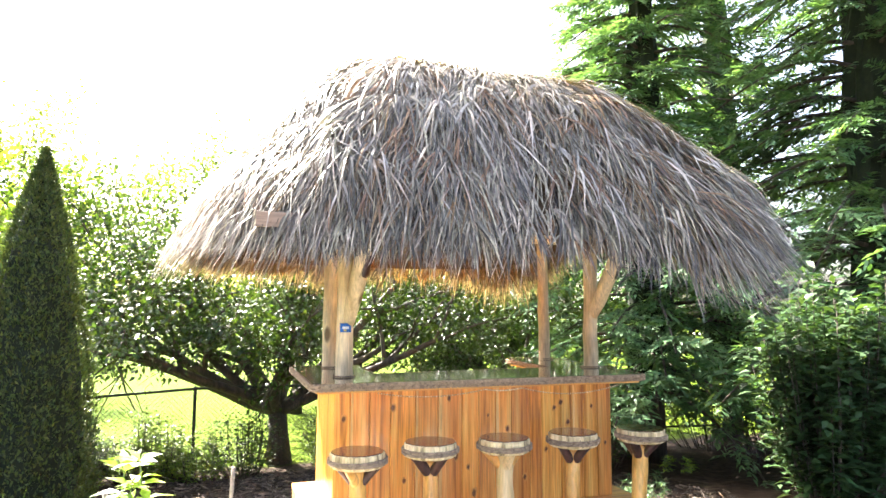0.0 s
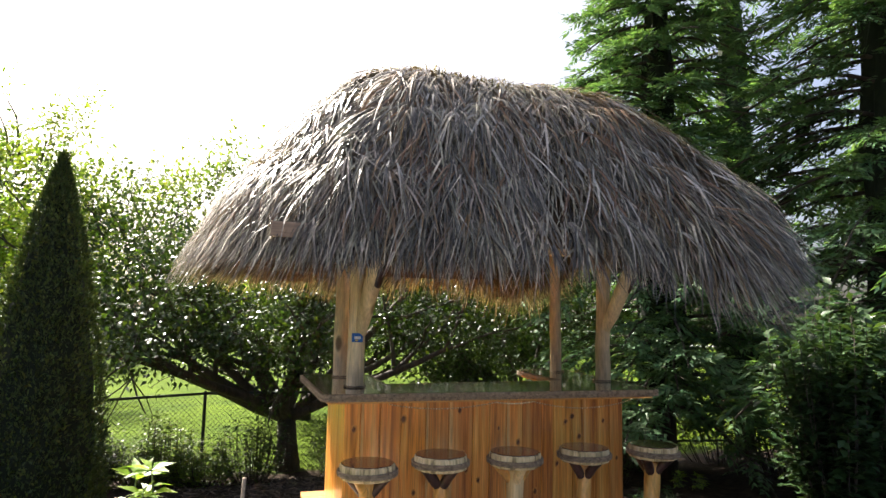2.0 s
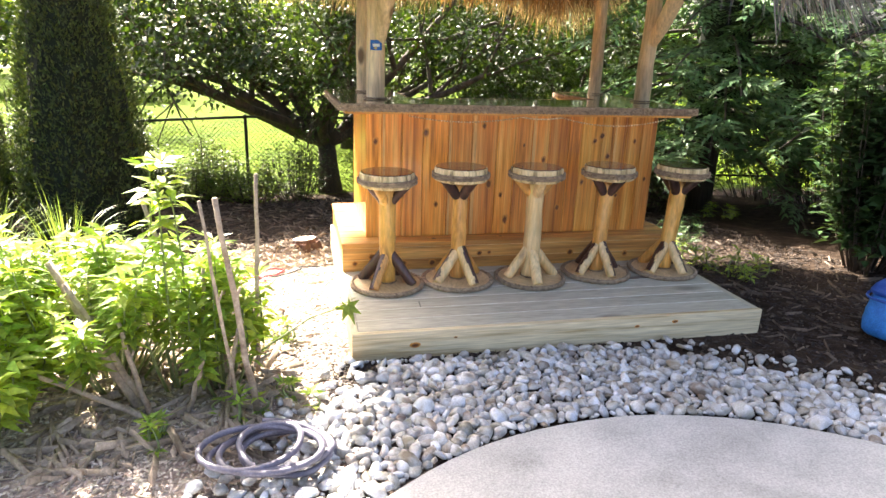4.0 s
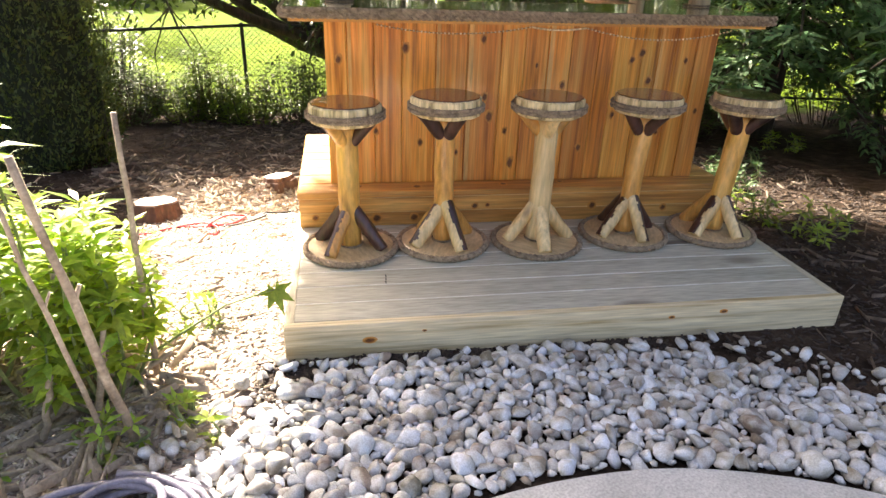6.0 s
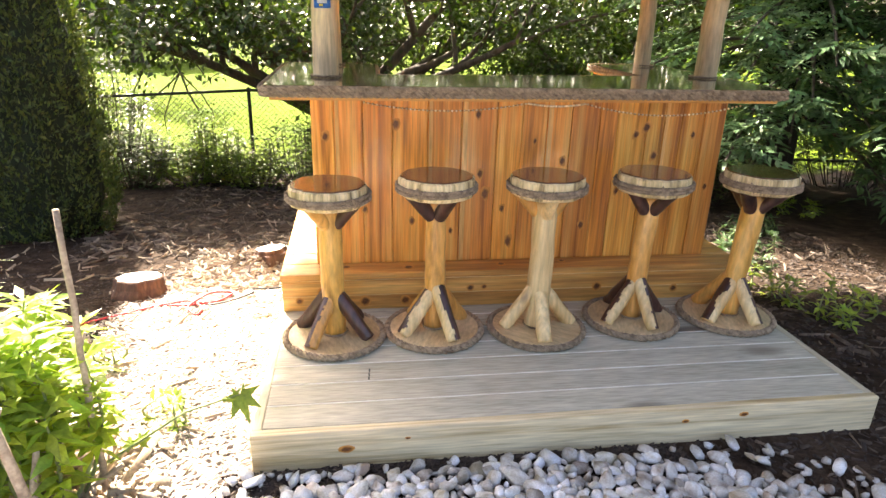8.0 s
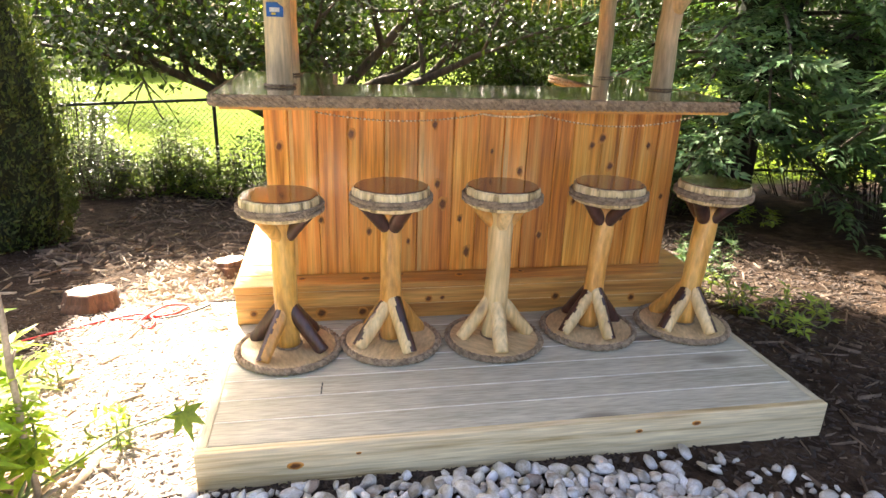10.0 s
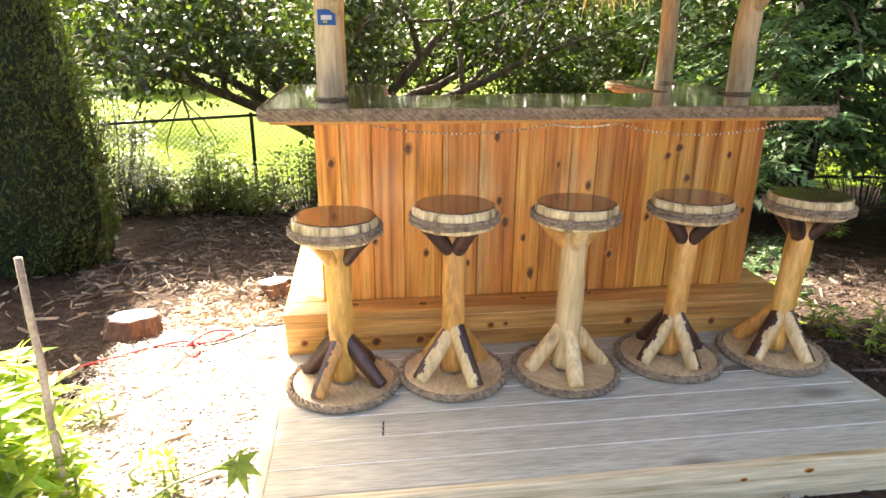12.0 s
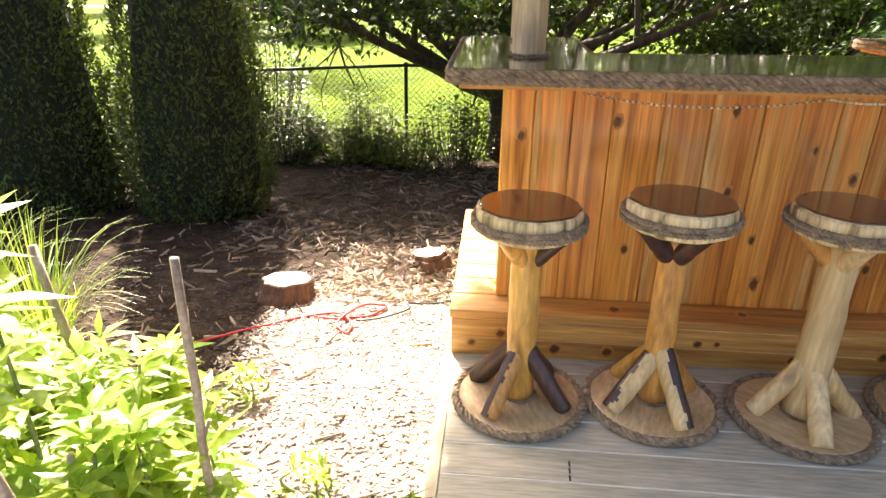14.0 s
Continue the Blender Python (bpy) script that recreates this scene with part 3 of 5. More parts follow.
# Unseen sheet added to stop sun shining through the gaps between boards.
plank("backing", (0.21, 1.1365, 0.092), (2.24, 1.142, H - 0.002), cedar_x, body)
plank("shelf", (0.21, 1.145, 0.45), (2.24, 1.40, 0.47), cedar_x, body)
plank("base_rail", (0.21, 1.137, 0.0), (2.24, 1.17, 0.09), cedar_x, body)


def rounded(points, radii, n=7):
    """An outline with its corners rounded."""
    out = []
    k = len(points)
    for i in range(k):
        p, a, b = Vector(points[i]), Vector(points[i - 1]), Vector(points[(i + 1) % k])
        r = radii[i]
        u, w = (a - p).normalized(), (b - p).normalized()
        s, e = p + u * r, p + w * r
        for j in range(n + 1):
            t = j / n
            out.append(s * (1 - t) ** 2 + p * 2 * t * (1 - t) + e * t * t)
    return out


outline = rounded([(0.018, 0.805), (2.375, 0.835), (2.56, 2.60), (2.06, 2.60), (2.00, 1.55), (0.50, 1.38), (0.52, 2.20), (-0.01, 2.20)],
                  [0.05, 0.05, 0.08, 0.10, 0.05, 0.05, 0.10, 0.08])


def slab_from(line, z0, z1, c=0.004):
    bm = bmesh.new()
    vs = [bm.verts.new((p.x, p.y, z0)) for p in line]
    f = bm.faces.new(vs)
    up = bmesh.ops.extrude_face_region(bm, geom=[f])
    bmesh.ops.translate(bm, vec=(0, 0, z1 - z0), verts=[v for v in up["geom"] if isinstance(v, bmesh.types.BMVert)])
    bmesh.ops.recalc_face_normals(bm, faces=bm.faces)
    bmesh.ops.triangulate(bm, faces=[q for q in bm.faces if len(q.verts) > 4])
    me = bpy.data.meshes.new("slab")
    bm.to_mesh(me)
    bm.free()
    return me


top_mesh = slab_from(outline, BAR - 0.042, BAR)
top_mesh.materials.append(epoxy_top)
top = part("bar_top", top_mesh, None, bar, "dark glossy varnished wooden bar top", m=Matrix.Translation((0, 0, -STEP)))
normals = []
for i, p in enumerate(outline):
    d = (outline[(i + 1) % len(outline)] - outline[i - 1]).normalized()
    normals.append(Vector((d.y, -d.x)))
under_line = [p - w * 0.02 for p, w in zip(outline, normals)]
under_mesh = slab_from(under_line, BAR - 0.062, BAR - 0.0425)
under_mesh.materials.append(cedar_x)
part("top_frame", under_mesh, None, bar, m=Matrix.Translation((0, 0, -STEP)))
for k, dz in enumerate((-0.013, -0.034)):
    line = [(p.x + w.x * 0.011, p.y + w.y * 0.011, BAR + dz) for p, w in zip(outline, normals)]
    part("rope_edge", Shape().rope(line, 0.0145, 0.075, True), rope_mat, top, "weathered twisted manila rope")

# ---- string of beads under the bar top ----
beads = thing("bead_garland", (0, 0.868, BAR - 0.060), "thin amber bead garland draped under the bar top", "garland")
hooks = [0.42, 1.15, 1.42, 2.18]
line = []
for a, b, sag in zip(hooks, hooks[1:], (0.035, 0.012, 0.05)):
    for i in range(20):
        t = i / 20
        line.append((a + (b - a) * t, 0, -0.012 - sag * 4 * t * (1 - t)))
line.append((hooks[-1], 0, -0.012))
part("string", Shape().tube(line, 0.0012, 5), black_cord, beads)
bm_bead = Shape().lathe([(0.0008, -0.0052), (0.0046, -0.003), (0.0055, 0), (0.0046, 0.003), (0.0008, 0.0052)], 8).mesh("bead", bead_mat, True)
for a, b in zip(line, line[1:]):
    for t in (0.25, 0.75):
        part("bead", bm_bead, None, beads, m=Matrix.Translation(Vector(a).lerp(Vector(b), t)))


# ---- roof posts ----
def wavy(a, b, n, amount, seed):
    a, b = Vector(a), Vector(b)
    return [a.lerp(b, i / n) + Vector((noise.noise((i * 0.7, seed, 0)), noise.noise((i * 0.7, seed, 5)), 0)) * amount for i in range(n + 1)]


def roof_post(x, y, r, top, lean, brace, seed, label):
    """A peeled log post through the bar top, with a forked brace."""
    ob = thing("roof_post", (x, y, STEP), label, "post", "log posts of the thatched roof")
    pts = wavy((0, 0, 0), (lean, 0.0, top - STEP), 14, 0.008, seed)
    part("log", Shape().tube(pts, [r * (1.04 - 0.012 * i) for i in range(15)], 18, wobble=0.08), post_log, ob, smooth=True)
    if brace:
        bz = brace[0] - STEP
        pts = wavy((brace[3] * r, -0.4 * r, bz), (brace[1], brace[2], top - STEP - 0.02), 6, 0.006, seed + 9)
        br = part("brace", Shape().tube(pts, [r * 0.62, r * 0.86, r * 0.92, r * 0.92, r * 0.9, r * 0.9, r * 0.9], 14, wobble=0.12), post_log, ob, smooth=True)
        a, b = Vector(pts[2]), Vector(pts[4])
        sh = Shape().tube([a.lerp(b, t) + Vector((0.012, -0.012, 0)) for t in (0, 0.3, 0.7, 1)], [r * 0.2, r * 0.78, r * 0.8, r * 0.3], 12, wobble=0.3)
        part("bark_patch", sh, bark_dark, br, "dark strip of bark left on", smooth=True)
    part("collar", Shape().rope([(r * 1.12 * math.cos(t), r * 1.12 * math.sin(t), BAR - STEP + 0.008) for t in np.linspace(0, 2 * math.pi, 25)[:-1]], 0.007, 0.03, True), rope_mat, ob)
    return ob


post_fl = roof_post(0.262, 1.212, 0.062, 2.40, 0.0, (1.60, 0.12, -0.40, 0.3), 1, "pale peeled log post with a small blue sticker")
roof_post(0.27, 1.98, 0.060, 2.45, -0.01, None, 2, "pale peeled log post at the back wing of the bar")
roof_post(2.30, 1.46, 0.062, 2.40, 0.03, (1.66, 0.10, -0.50, 0.4), 3, "pale peeled log post with a forked brace on the bar top")
roof_post(2.38, 2.38, 0.057, 2.45, -0.03, None, 4, "slim peeled log post on the back wing of the bar")
arc = [(-0.065 * math.cos(t), -0.065 * math.sin(t)) for t in np.linspace(0.95, 2.05, 10)]


def curved(z0, z1, arc, out):
    s = Shape()
    vs = [(x * (1 + out), y * (1 + out), z) for z in (z0, z1) for x, y in arc]
    n = len(arc)
    s.add(vs, [(i, i + 1, n + i + 1, n + i) for i in range(n - 1)])
    vs2 = [(x * (1 + out + 0.02), y * (1 + out + 0.02), z) for z in (z0, z1) for x, y in arc]
    s.add(vs2, [(i, i + 1, n + i + 1, n + i) for i in range(n - 1)])
    return s


sticker = part("sticker", curved(1.545 - STEP, 1.605 - STEP, arc, 0.06), sticker_blue, post_fl, "small blue sticker with white and yellow print")
part("print", curved(1.565 - STEP, 1.583 - STEP, arc[2:8], 0.09), sticker_white, sticker)
part("print", curved(1.553 - STEP, 1.562 - STEP, arc[3:6], 0.09), sticker_yellow, sticker)

# ---- thatched roof ----
RX, RY, RA, RB, RL, R0, RH = 1.27, 1.65, 1.98, 1.45, 0.62, 2.18, 1.33
EXP = 3.4


def roof_point(th, s):
    c, d = math.cos(th), math.sin(th)
    ex = math.copysign(abs(c) ** (2 / EXP), c)
    ey = math.copysign(abs(d) ** (2 / EXP), d)
    E = Vector((RX + (RA if ex > 0 else RA - 0.09) * ex, RY + RB * ey, 0))
    R = Vector((RX + 0.12 + (RL if ex > 0 else RL - 0.10) * ex, RY + 0.05 * ey, 0))
    p = E.lerp(R, s)
    k = 1.80 + 0.12 * d * d - 0.38 * max(0, ex) ** 2 + 0.32 * max(0, -ex) ** 2
    p.z = R0 + RH * (1 - (1 - min(1, max(s, 0))) ** k) + (s * 1.9 if s < 0 else 0) + (0.42 * max(0, ex) ** 3 + 0.05 * max(0, -ex) ** 3) * (1 - min(1, max(0, s)))
    return p


roof = thing("thatched_roof", (0, 0, 0), "shaggy grey-brown palm thatch roof on log posts", "roof")
core_v, core_f, NS = [], [], 72
levels = (0.0, 0.03, 0.08, 0.16, 0.28, 0.45, 0.65, 0.85, 1.0)
for s in levels:
    for k in range(NS):
        p = roof_point(2 * math.pi * k / NS, s)
        core_v.append((p.x, p.y, p.z - 0.05))
for i in range(len(levels) - 1):
    for k in range(NS):
        l = (k + 1) % NS
        core_f.append((i * NS + k, i * NS + l, (i + 1) * NS + l, (i + 1) * NS + k))
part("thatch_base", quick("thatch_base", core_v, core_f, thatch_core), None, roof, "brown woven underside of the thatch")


def thatch(count, s_low, s_high, mat, name, blades, length, width, lift, seed, droop=1.0):
    rng = random.Random(seed)
    V, F = [], []
    made = 0
    while made < count:
        th = rng.uniform(0, 2 * math.pi)
        if math.sin(th) > 0.55 and rng.random() < 0.65:
            continue
        s = s_low + (s_high - s_low) * rng.random() ** 1.15
        if s > 0.06:
            s = (math.floor(s * 10) + min(0.98, max(0.02, rng.gauss(0.5, 0.2)))) / 10
        if rng.random() > 1.08 - 0.7 * s:
            continue
        made += 1
        p = roof_point(th, s)
        q = roof_point(th, s + 0.02)
        down = (p - q).normalized()
        if s < 0.16:
            away = Vector((p.x - RX, (p.y - RY) * 1.3, 0)).normalized()
            down = (down + away * (0.55 if p.x > RX else 0.32) * abs(math.cos(th)) ** 0.5).normalized()
        across = (roof_point(th + 0.02, s) - roof_point(th - 0.02, s)).normalized()
        nor = across.cross(down)
        if nor.z < 0:
            nor = -nor
        if nor.dot(Vector((p.x - RX, p.y - RY, 0.6))) < 0:
            nor = -nor
        skew = rng.gauss(0, 0.26)
        puff = rng.random() ** 3 * 0.34
        hang = droop * (0.72 if p.x > 2.75 else 1.0) * (0.70 + 0.6 * math.exp(-((p.x - 2.35) / 0.40) ** 2)) * (1 + 0.5 * noise.noise((th * 5, seed, 0)))
        for b in range(blades):
            f = (b / max(1, blades - 1) - 0.5) * rng.uniform(0.5, 1.1) + skew
            L = length * rng.uniform(0.65, 1.25) * (hang if s < 0.12 else 1.0)
            w = width * rng.uniform(0.55, 1.3)
            d = (down * math.cos(f) + across * math.sin(f)).normalized()
            root = p + across * rng.uniform(-0.05, 0.05) + nor * (rng.uniform(0.0, lift) + (0.07 * noise.noise((th * 3.0, s * 7.0, 2)) if 0.05 < s < 0.9 else 0))
            side = d.cross(nor).normalized()
            tw = rng.uniform(-0.45, 0.45)
            side = (side * math.cos(tw) + nor * math.sin(tw))
            base = len(V)
            steps = 3
            up = puff + rng.uniform(0.0, 0.10)
            for i in range(steps + 1):
                t = i / steps
                c = root + d * (L * t) + nor * (up * L * t * (1 - t) * 1.6) + Vector((0, 0, -1)) * (L * 0.17 * t * t)
                ww = w * (0.8, 1.0, 0.7, 0.06)[i]
                V.append(c - side * ww)
                V.append(c + side * ww)
            for i in range(steps):
                a = base + 2 * i
                F.append((a, a + 1, a + 3, a + 2))
    return quick(name, V, F, mat)


part("thatch", thatch(6200, 0.0, 0.98, thatch_mat, "thatch", 12, 0.46, 0.0058, 0.09, 11), None, roof, "layered weathered grey palm fronds")
part("brown_fronds", thatch(750, 0.02, 0.9, thatch_rust, "brown_fronds", 8, 0.42, 0.0065, 0.12, 17), None, roof, "rusty brown palm fronds among the grey")
# Pale tufts: the sunlit streaks of the roof, put into the frond colour.
part("bleached_fronds", thatch(420, 0.08, 0.97, thatch_sunlit, "bleached_fronds", 8, 0.36, 0.0075, 0.13, 18), None, roof, "palm fronds painted pale as if sunlit, lifting off the roof")
part("thatch_fringe", thatch(760, -0.05, 0.03, thatch_brown, "thatch_fringe", 7, 0.22, 0.007, 0.03, 12, 0.9), None, roof, "brown ragged palm fringe along the eave")
part("thatch_ends", thatch(800, -0.02, 0.06, thatch_mat, "thatch_ends", 8, 0.36, 0.008, 0.06, 13, 1.1), None, roof, "long grey palm ends hanging from the eave")
for a, b in (((-0.15, 1.20, 2.33), (2.70, 1.20, 2.33)), ((-0.15, 2.05, 2.36), (2.70, 2.05, 2.36)), ((0.22, 0.62, 2.42), (0.22, 2.65, 2.42)), ((2.30, 0.62, 2.42), (2.30, 2.65, 2.42))):
    part("beam", Shape().tube(wavy(a, b, 8, 0.006, a[0] + a[1]), 0.05, 12, wobble=0.1), post_log, roof, "round log roof beam", smooth=True)
for i in range(10):
    x = -0.25 + i * 0.34
    part("rafter", Shape().tube([(x, 0.35, 2.20), (0.75 + (x - 0.75) * 0.85, 0.8, 2.62), (1.27 + (x - 1.27) * 0.5, RY - 0.05, 3.45)], 0.024, 8), post_log, roof, smooth=True)
plank("eave_board", (-0.36, 0.225, 2.11), (-0.07, 0.26, 2.19), bark_board, roof, "brown eave board showing through the thatch")


# ---- stools ----
def split_log(a, b, r, seed, barked):
    """A short round brace; the strip of its skin that kept the bark is given apart."""
    sides, rings = 26, 22
    pts = [a.lerp(b, i / (rings - 1)) for i in range(rings)]
    tube = Shape().tube(pts, [r * (1 + 0.07 * noise.noise((seed * 1.7, i * 0.25, 0))) for i in range(rings)], sides, wobble=0.10)
    bare, skin = Shape(), Shape()
    bare.v = skin.v = tube.v
    axis = (b - a).normalized()
    flank = axis.cross(Vector((0, 0, 1))).normalized() * (1 if seed % 2 else -1)
    for n, q in enumerate(tube.f):
        ring = n // sides
        c = sum((Vector(tube.v[k]) for k in q), Vector()) / len(q)
        out = c - a - axis * (c - a).dot(axis)
        edge = -0.2 + 0.7 * noise.noise((seed * 3.3, ring * 0.16, 1)) + 0.15 * noise.noise((seed * 3.3, ring * 0.6, 4))
        on_bark = barked and ring < rings - 1 and out.dot(flank) / r > edge
        (skin if on_bark else bare).f.append(q)
    return bare, skin


def bar_stool(x, y, turn, lean, seed, look_of, label, r_col=0.047, height=0.728):
    """Log stool: round slab seat bound with rope, log pillar, braces, round roped foot."""
    rng = random.Random(seed)
    ob = thing("bar_stool", pose(x, y, DECK, 0, 0, turn), label, "stool", "log stools along the bar")
    col, arms, feet, disc = look_of
    foot = part("base", Shape().lathe([(0.195, 0.0), (0.206, 0.002), (0.208, 0.022), (0.202, 0.027), (0.03, 0.0275)], 44), disc, ob, "varnished round wooden foot", smooth=False)
    part("base_rope", Shape().rope([(0.219 * math.cos(t), 0.219 * math.sin(t), 0.0165) for t in np.linspace(0, 2 * math.pi, 49)[:-1]], 0.0165, 0.075, True), rope_mat, foot, "twisted manila rope round the foot")
    zt = height - 0.085
    lx, ly = lean
    pts = [Vector((lx * i / 12, ly * i / 12, 0.026 + (zt - 0.026) * i / 12)) + Vector((noise.noise((seed, i * 0.5, 0)), noise.noise((seed, i * 0.5, 4)), 0)) * 0.004 for i in range(13)]
    part("pillar", Shape().tube(pts, [r_col * (1.0 + 0.05 * noise.noise((seed * 3.1, i * 0.45, 2)) + (0.06 if i < 2 else 0)) for i in range(13)], 20, wobble=0.10), col, ob, smooth=True)
    part("pillar_rope", Shape().rope([((r_col + 0.006) * math.cos(t), (r_col + 0.006) * math.sin(t), 0.033) for t in np.linspace(0, 2 * math.pi, 17)[:-1]], 0.006, 0.03, True), rope_mat, ob)
    for k in range(4):
        a = math.radians(45 + 90 * k) + rng.uniform(-0.12, 0.12)
        u = Vector((math.cos(a), math.sin(a), 0))
        r = rng.uniform(0.031, 0.038)
        A = u * rng.uniform(0.158, 0.176) + Vector((0, 0, 0.024))
        B = u * 0.012 + Vector((lx * 0.25, ly * 0.25, rng.uniform(0.205, 0.235)))
        bare, skin = split_log(A, B, r, seed * 4 + k, feet[k][2] is not None)
        leg = part("foot_brace", bare, feet[k][0], ob, feet[k][1], smooth=True)
        if feet[k][2] is not None:
            part("bark_strip", skin, feet[k][2], leg, "dark bark left on one side", smooth=True)
        C = u * 0.01 + Vector((lx * 0.82, ly * 0.82, zt - 0.108))
        D = u * 0.128 + Vector((lx, ly, zt + 0.02))
        part("seat_brace", split_log(C, D, r * 0.92, seed * 7 + k, False)[0], arms[k], ob, smooth=True)
    R = 0.163
    seat = part("seat", Shape().lathe([(R * 0.9, zt), (R * 0.985, zt + 0.008), (R, zt + 0.030), (R * 1.005, zt + 0.055), (R, zt + 0.078), (R * 0.965, zt + 0.085), (R * 0.9, zt + 0.0855)], 64, (lx, ly, 0), 0.05, seed, 4.0), seat_rim, ob, "round natural-edge log slab seat", smooth=False)
    part("seat_top", Shape().lathe([(R * 0.955, zt + 0.0855), (R * 0.95, zt + 0.0885), (R * 0.92, zt + 0.0900), (0.01, zt + 0.0905)], 64, (lx, ly, 0), 0.05, seed, 4.0), seat_top, seat, "dark glossy varnished seat surface", smooth=False)
    for dz in (0.030, 0.047):
        tilt = rng.uniform(-0.004, 0.004)
        part("seat_rope", Shape().rope([(lx + (R + 0.009) * math.cos(t), ly + (R + 0.009) * math.sin(t), zt + dz + tilt * math.cos(t)) for t in np.linspace(0, 2 * math.pi, 45)[:-1]], 0.0105, 0.045, True), rope_mat, seat, "rope binding round the seat")
    a = rng.uniform(3.9, 5.2)
    kn = [(lx + (R + 0.012) * math.cos(a + t), ly + (R + 0.012) * math.sin(a + t), zt + z) for t, z in ((-0.14, 0.03), (-0.03, 0.058), (0.07, 0.024), (0.16, 0.05))]
    part("rope_knot", Shape().rope(kn, 0.009, 0.034), rope_mat, seat)
    return ob


LG, PL, BK = log_wood, pale_log, bark_dark
F_LG, F_PL, F_BK = (LG, "", None), (PL, "pale peeled brace", None), (BK, "dark bark-covered brace", None)
F_MX, F_LB = (PL, "split brace with dark bark edge", BK), (LG, "split brace with dark bark edge", BK)
bar_stool(0.277, 0.700, 15, (-0.006, 0.0), 1, (LG, (LG, BK, LG, BK), (F_BK, F_LB, F_LB, F_BK), disc_wood), "golden log stool with rope-bound seat, one dark brace", 0.050, 0.716)
bar_stool(0.735, 0.722, -20, (-0.008, 0.02), 2, (LG, (LG, BK, BK, BK), (F_LG, F_LG, F_MX, F_MX), disc_wood), "golden log stool with rope-bound seat and dark seat braces", 0.047, 0.738)
bar_stool(1.218, 0.692, 45, (0.03, 0.02), 3, (PL, (LG, LG, PL, LG), (F_PL, F_PL, F_PL, F_PL), disc_wood), "pale thick log stool with rope-bound seat and pale braces", 0.055, 0.738)
bar_stool(1.712, 0.745, -25, (0.02, 0.03), 4, (LG, (LG, BK, BK, BK), (F_BK, F_BK, F_MX, F_MX), disc_wood), "knotty log stool with rope-bound seat and dark bark braces", 0.046, 0.738)
bar_stool(2.215, 0.740, -20, (0.05, 0.04), 5, (LG, (BK, BK, BK, BK), (F_BK, F_LG, F_MX, F_MX), disc_wood), "golden log stool with rope-bound seat beside the bar's end", 0.052, 0.738)


# ---- leaves ----
def leaf_mesh(name, pos, dirs, nors, length, width, mat, fold=0.25, pointed=True):
    """Many small folded leaves, each of two or four faces."""
    pos, dirs, nors = np.asarray(pos), np.asarray(dirs), np.asarray(nors)
    n = len(pos)
    dirs = dirs / (np.linalg.norm(dirs, axis=1, keepdims=True) + 1e-9)
    side = np.cross(dirs, nors)
    side /= np.linalg.norm(side, axis=1, keepdims=True) + 1e-9
    nor = np.cross(side, dirs)
    L = np.broadcast_to(np.asarray(length), (n,))[:, None]
    W = np.broadcast_to(np.asarray(width), (n,))[:, None]
    base, tip = pos, pos + dirs * L - nor * L * 0.12
    mid = pos + dirs * L * 0.5
    q = pos + dirs * L * 0.42
    left, right = q + side * W + nor * W * fold, q - side * W + nor * W * fold
    mid = mid + nor * L * 0.02
    V = np.stack([base, left, tip, right, mid], axis=1).reshape(-1, 3)
    o = np.arange(n)[:, None] * 5
    F = np.concatenate([o + np.array([[0, 4, 1]]), o + np.array([[1, 4, 2]]), o + np.array([[0, 3, 4]]), o + np.array([[3, 2, 4]])], axis=0)
    return quick(name, V, F, mat)


def unit(rng, n):
    v = rng.normal(size=(n, 3))
    return v / np.linalg.norm(v, axis=1, keepdims=True)


# ---- arborvitae ----
def arborvitae(x, y, z, height, radius, seed, label):
    rng = np.random.default_rng(seed)
    ob = thing("arborvitae", (x, y, z), label, "tree", "clipped conical evergreens")
    part("trunk", Shape().tube([(0, 0, -0.1), (0, 0, height * 0.5), (0, 0, height * 0.92)], [0.07, 0.045, 0.01], 10), bark_mat, ob)
    prof = lambda h: radius * np.clip(1 - h ** 2.1, 0, 1) * (0.86 + 0.14 * np.clip(h / 0.12, 0, 1)) + 0.015
    # Solid dark core added to stand for the shade between the sprays.
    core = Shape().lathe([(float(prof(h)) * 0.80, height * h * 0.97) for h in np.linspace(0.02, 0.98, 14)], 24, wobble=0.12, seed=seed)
    part("inner_foliage", core, core_shade, ob)
    n = 26000
    h = rng.random(n) ** 1.05 * 1.01
    a = rng.uniform(0, 2 * np.pi, n)
    lump = np.array([noise.noise((math.cos(t) * 3.2, math.sin(t) * 3.2 + seed, q * 11)) for t, q in zip(a, h)])
    fine = np.array([noise.noise((math.cos(t) * 9, math.sin(t) * 9 + seed, q * 30)) for t, q in zip(a, h)])
    r = prof(np.clip(h, 0, 1)) * (0.94 + 0.20 * lump + 0.10 * fine + rng.normal(0, 0.04, n))
    pos = np.stack([r * np.cos(a), r * np.sin(a), h * height], 1)
    out = np.stack([np.cos(a), np.sin(a), np.zeros(n)], 1)
    dirs = out * 0.45 + np.array([0, 0, 0.9]) + rng.normal(0, 0.55, (n, 3))
    nors = np.cross(dirs, unit(rng, n))
    part("crown", leaf_mesh("crown", pos, dirs, nors, rng.uniform(0.025, 0.065, n), rng.uniform(0.006, 0.013, n), leaf_arbor), None, ob, "dense dark green scale foliage")
    return ob


arborvitae(-2.29, 3.80, -0.36, 3.58, 0.575, 1, "tall narrow dark green conical evergreen in mulch")
arborvitae(-3.54, 3.62, -0.34, 3.50, 0.585, 2, "tall narrow dark green conical evergreen in mulch")
arborvitae(-4.78, 3.55, -0.34, 3.6, 0.58, 3, "tall narrow dark green conical evergreen in mulch")


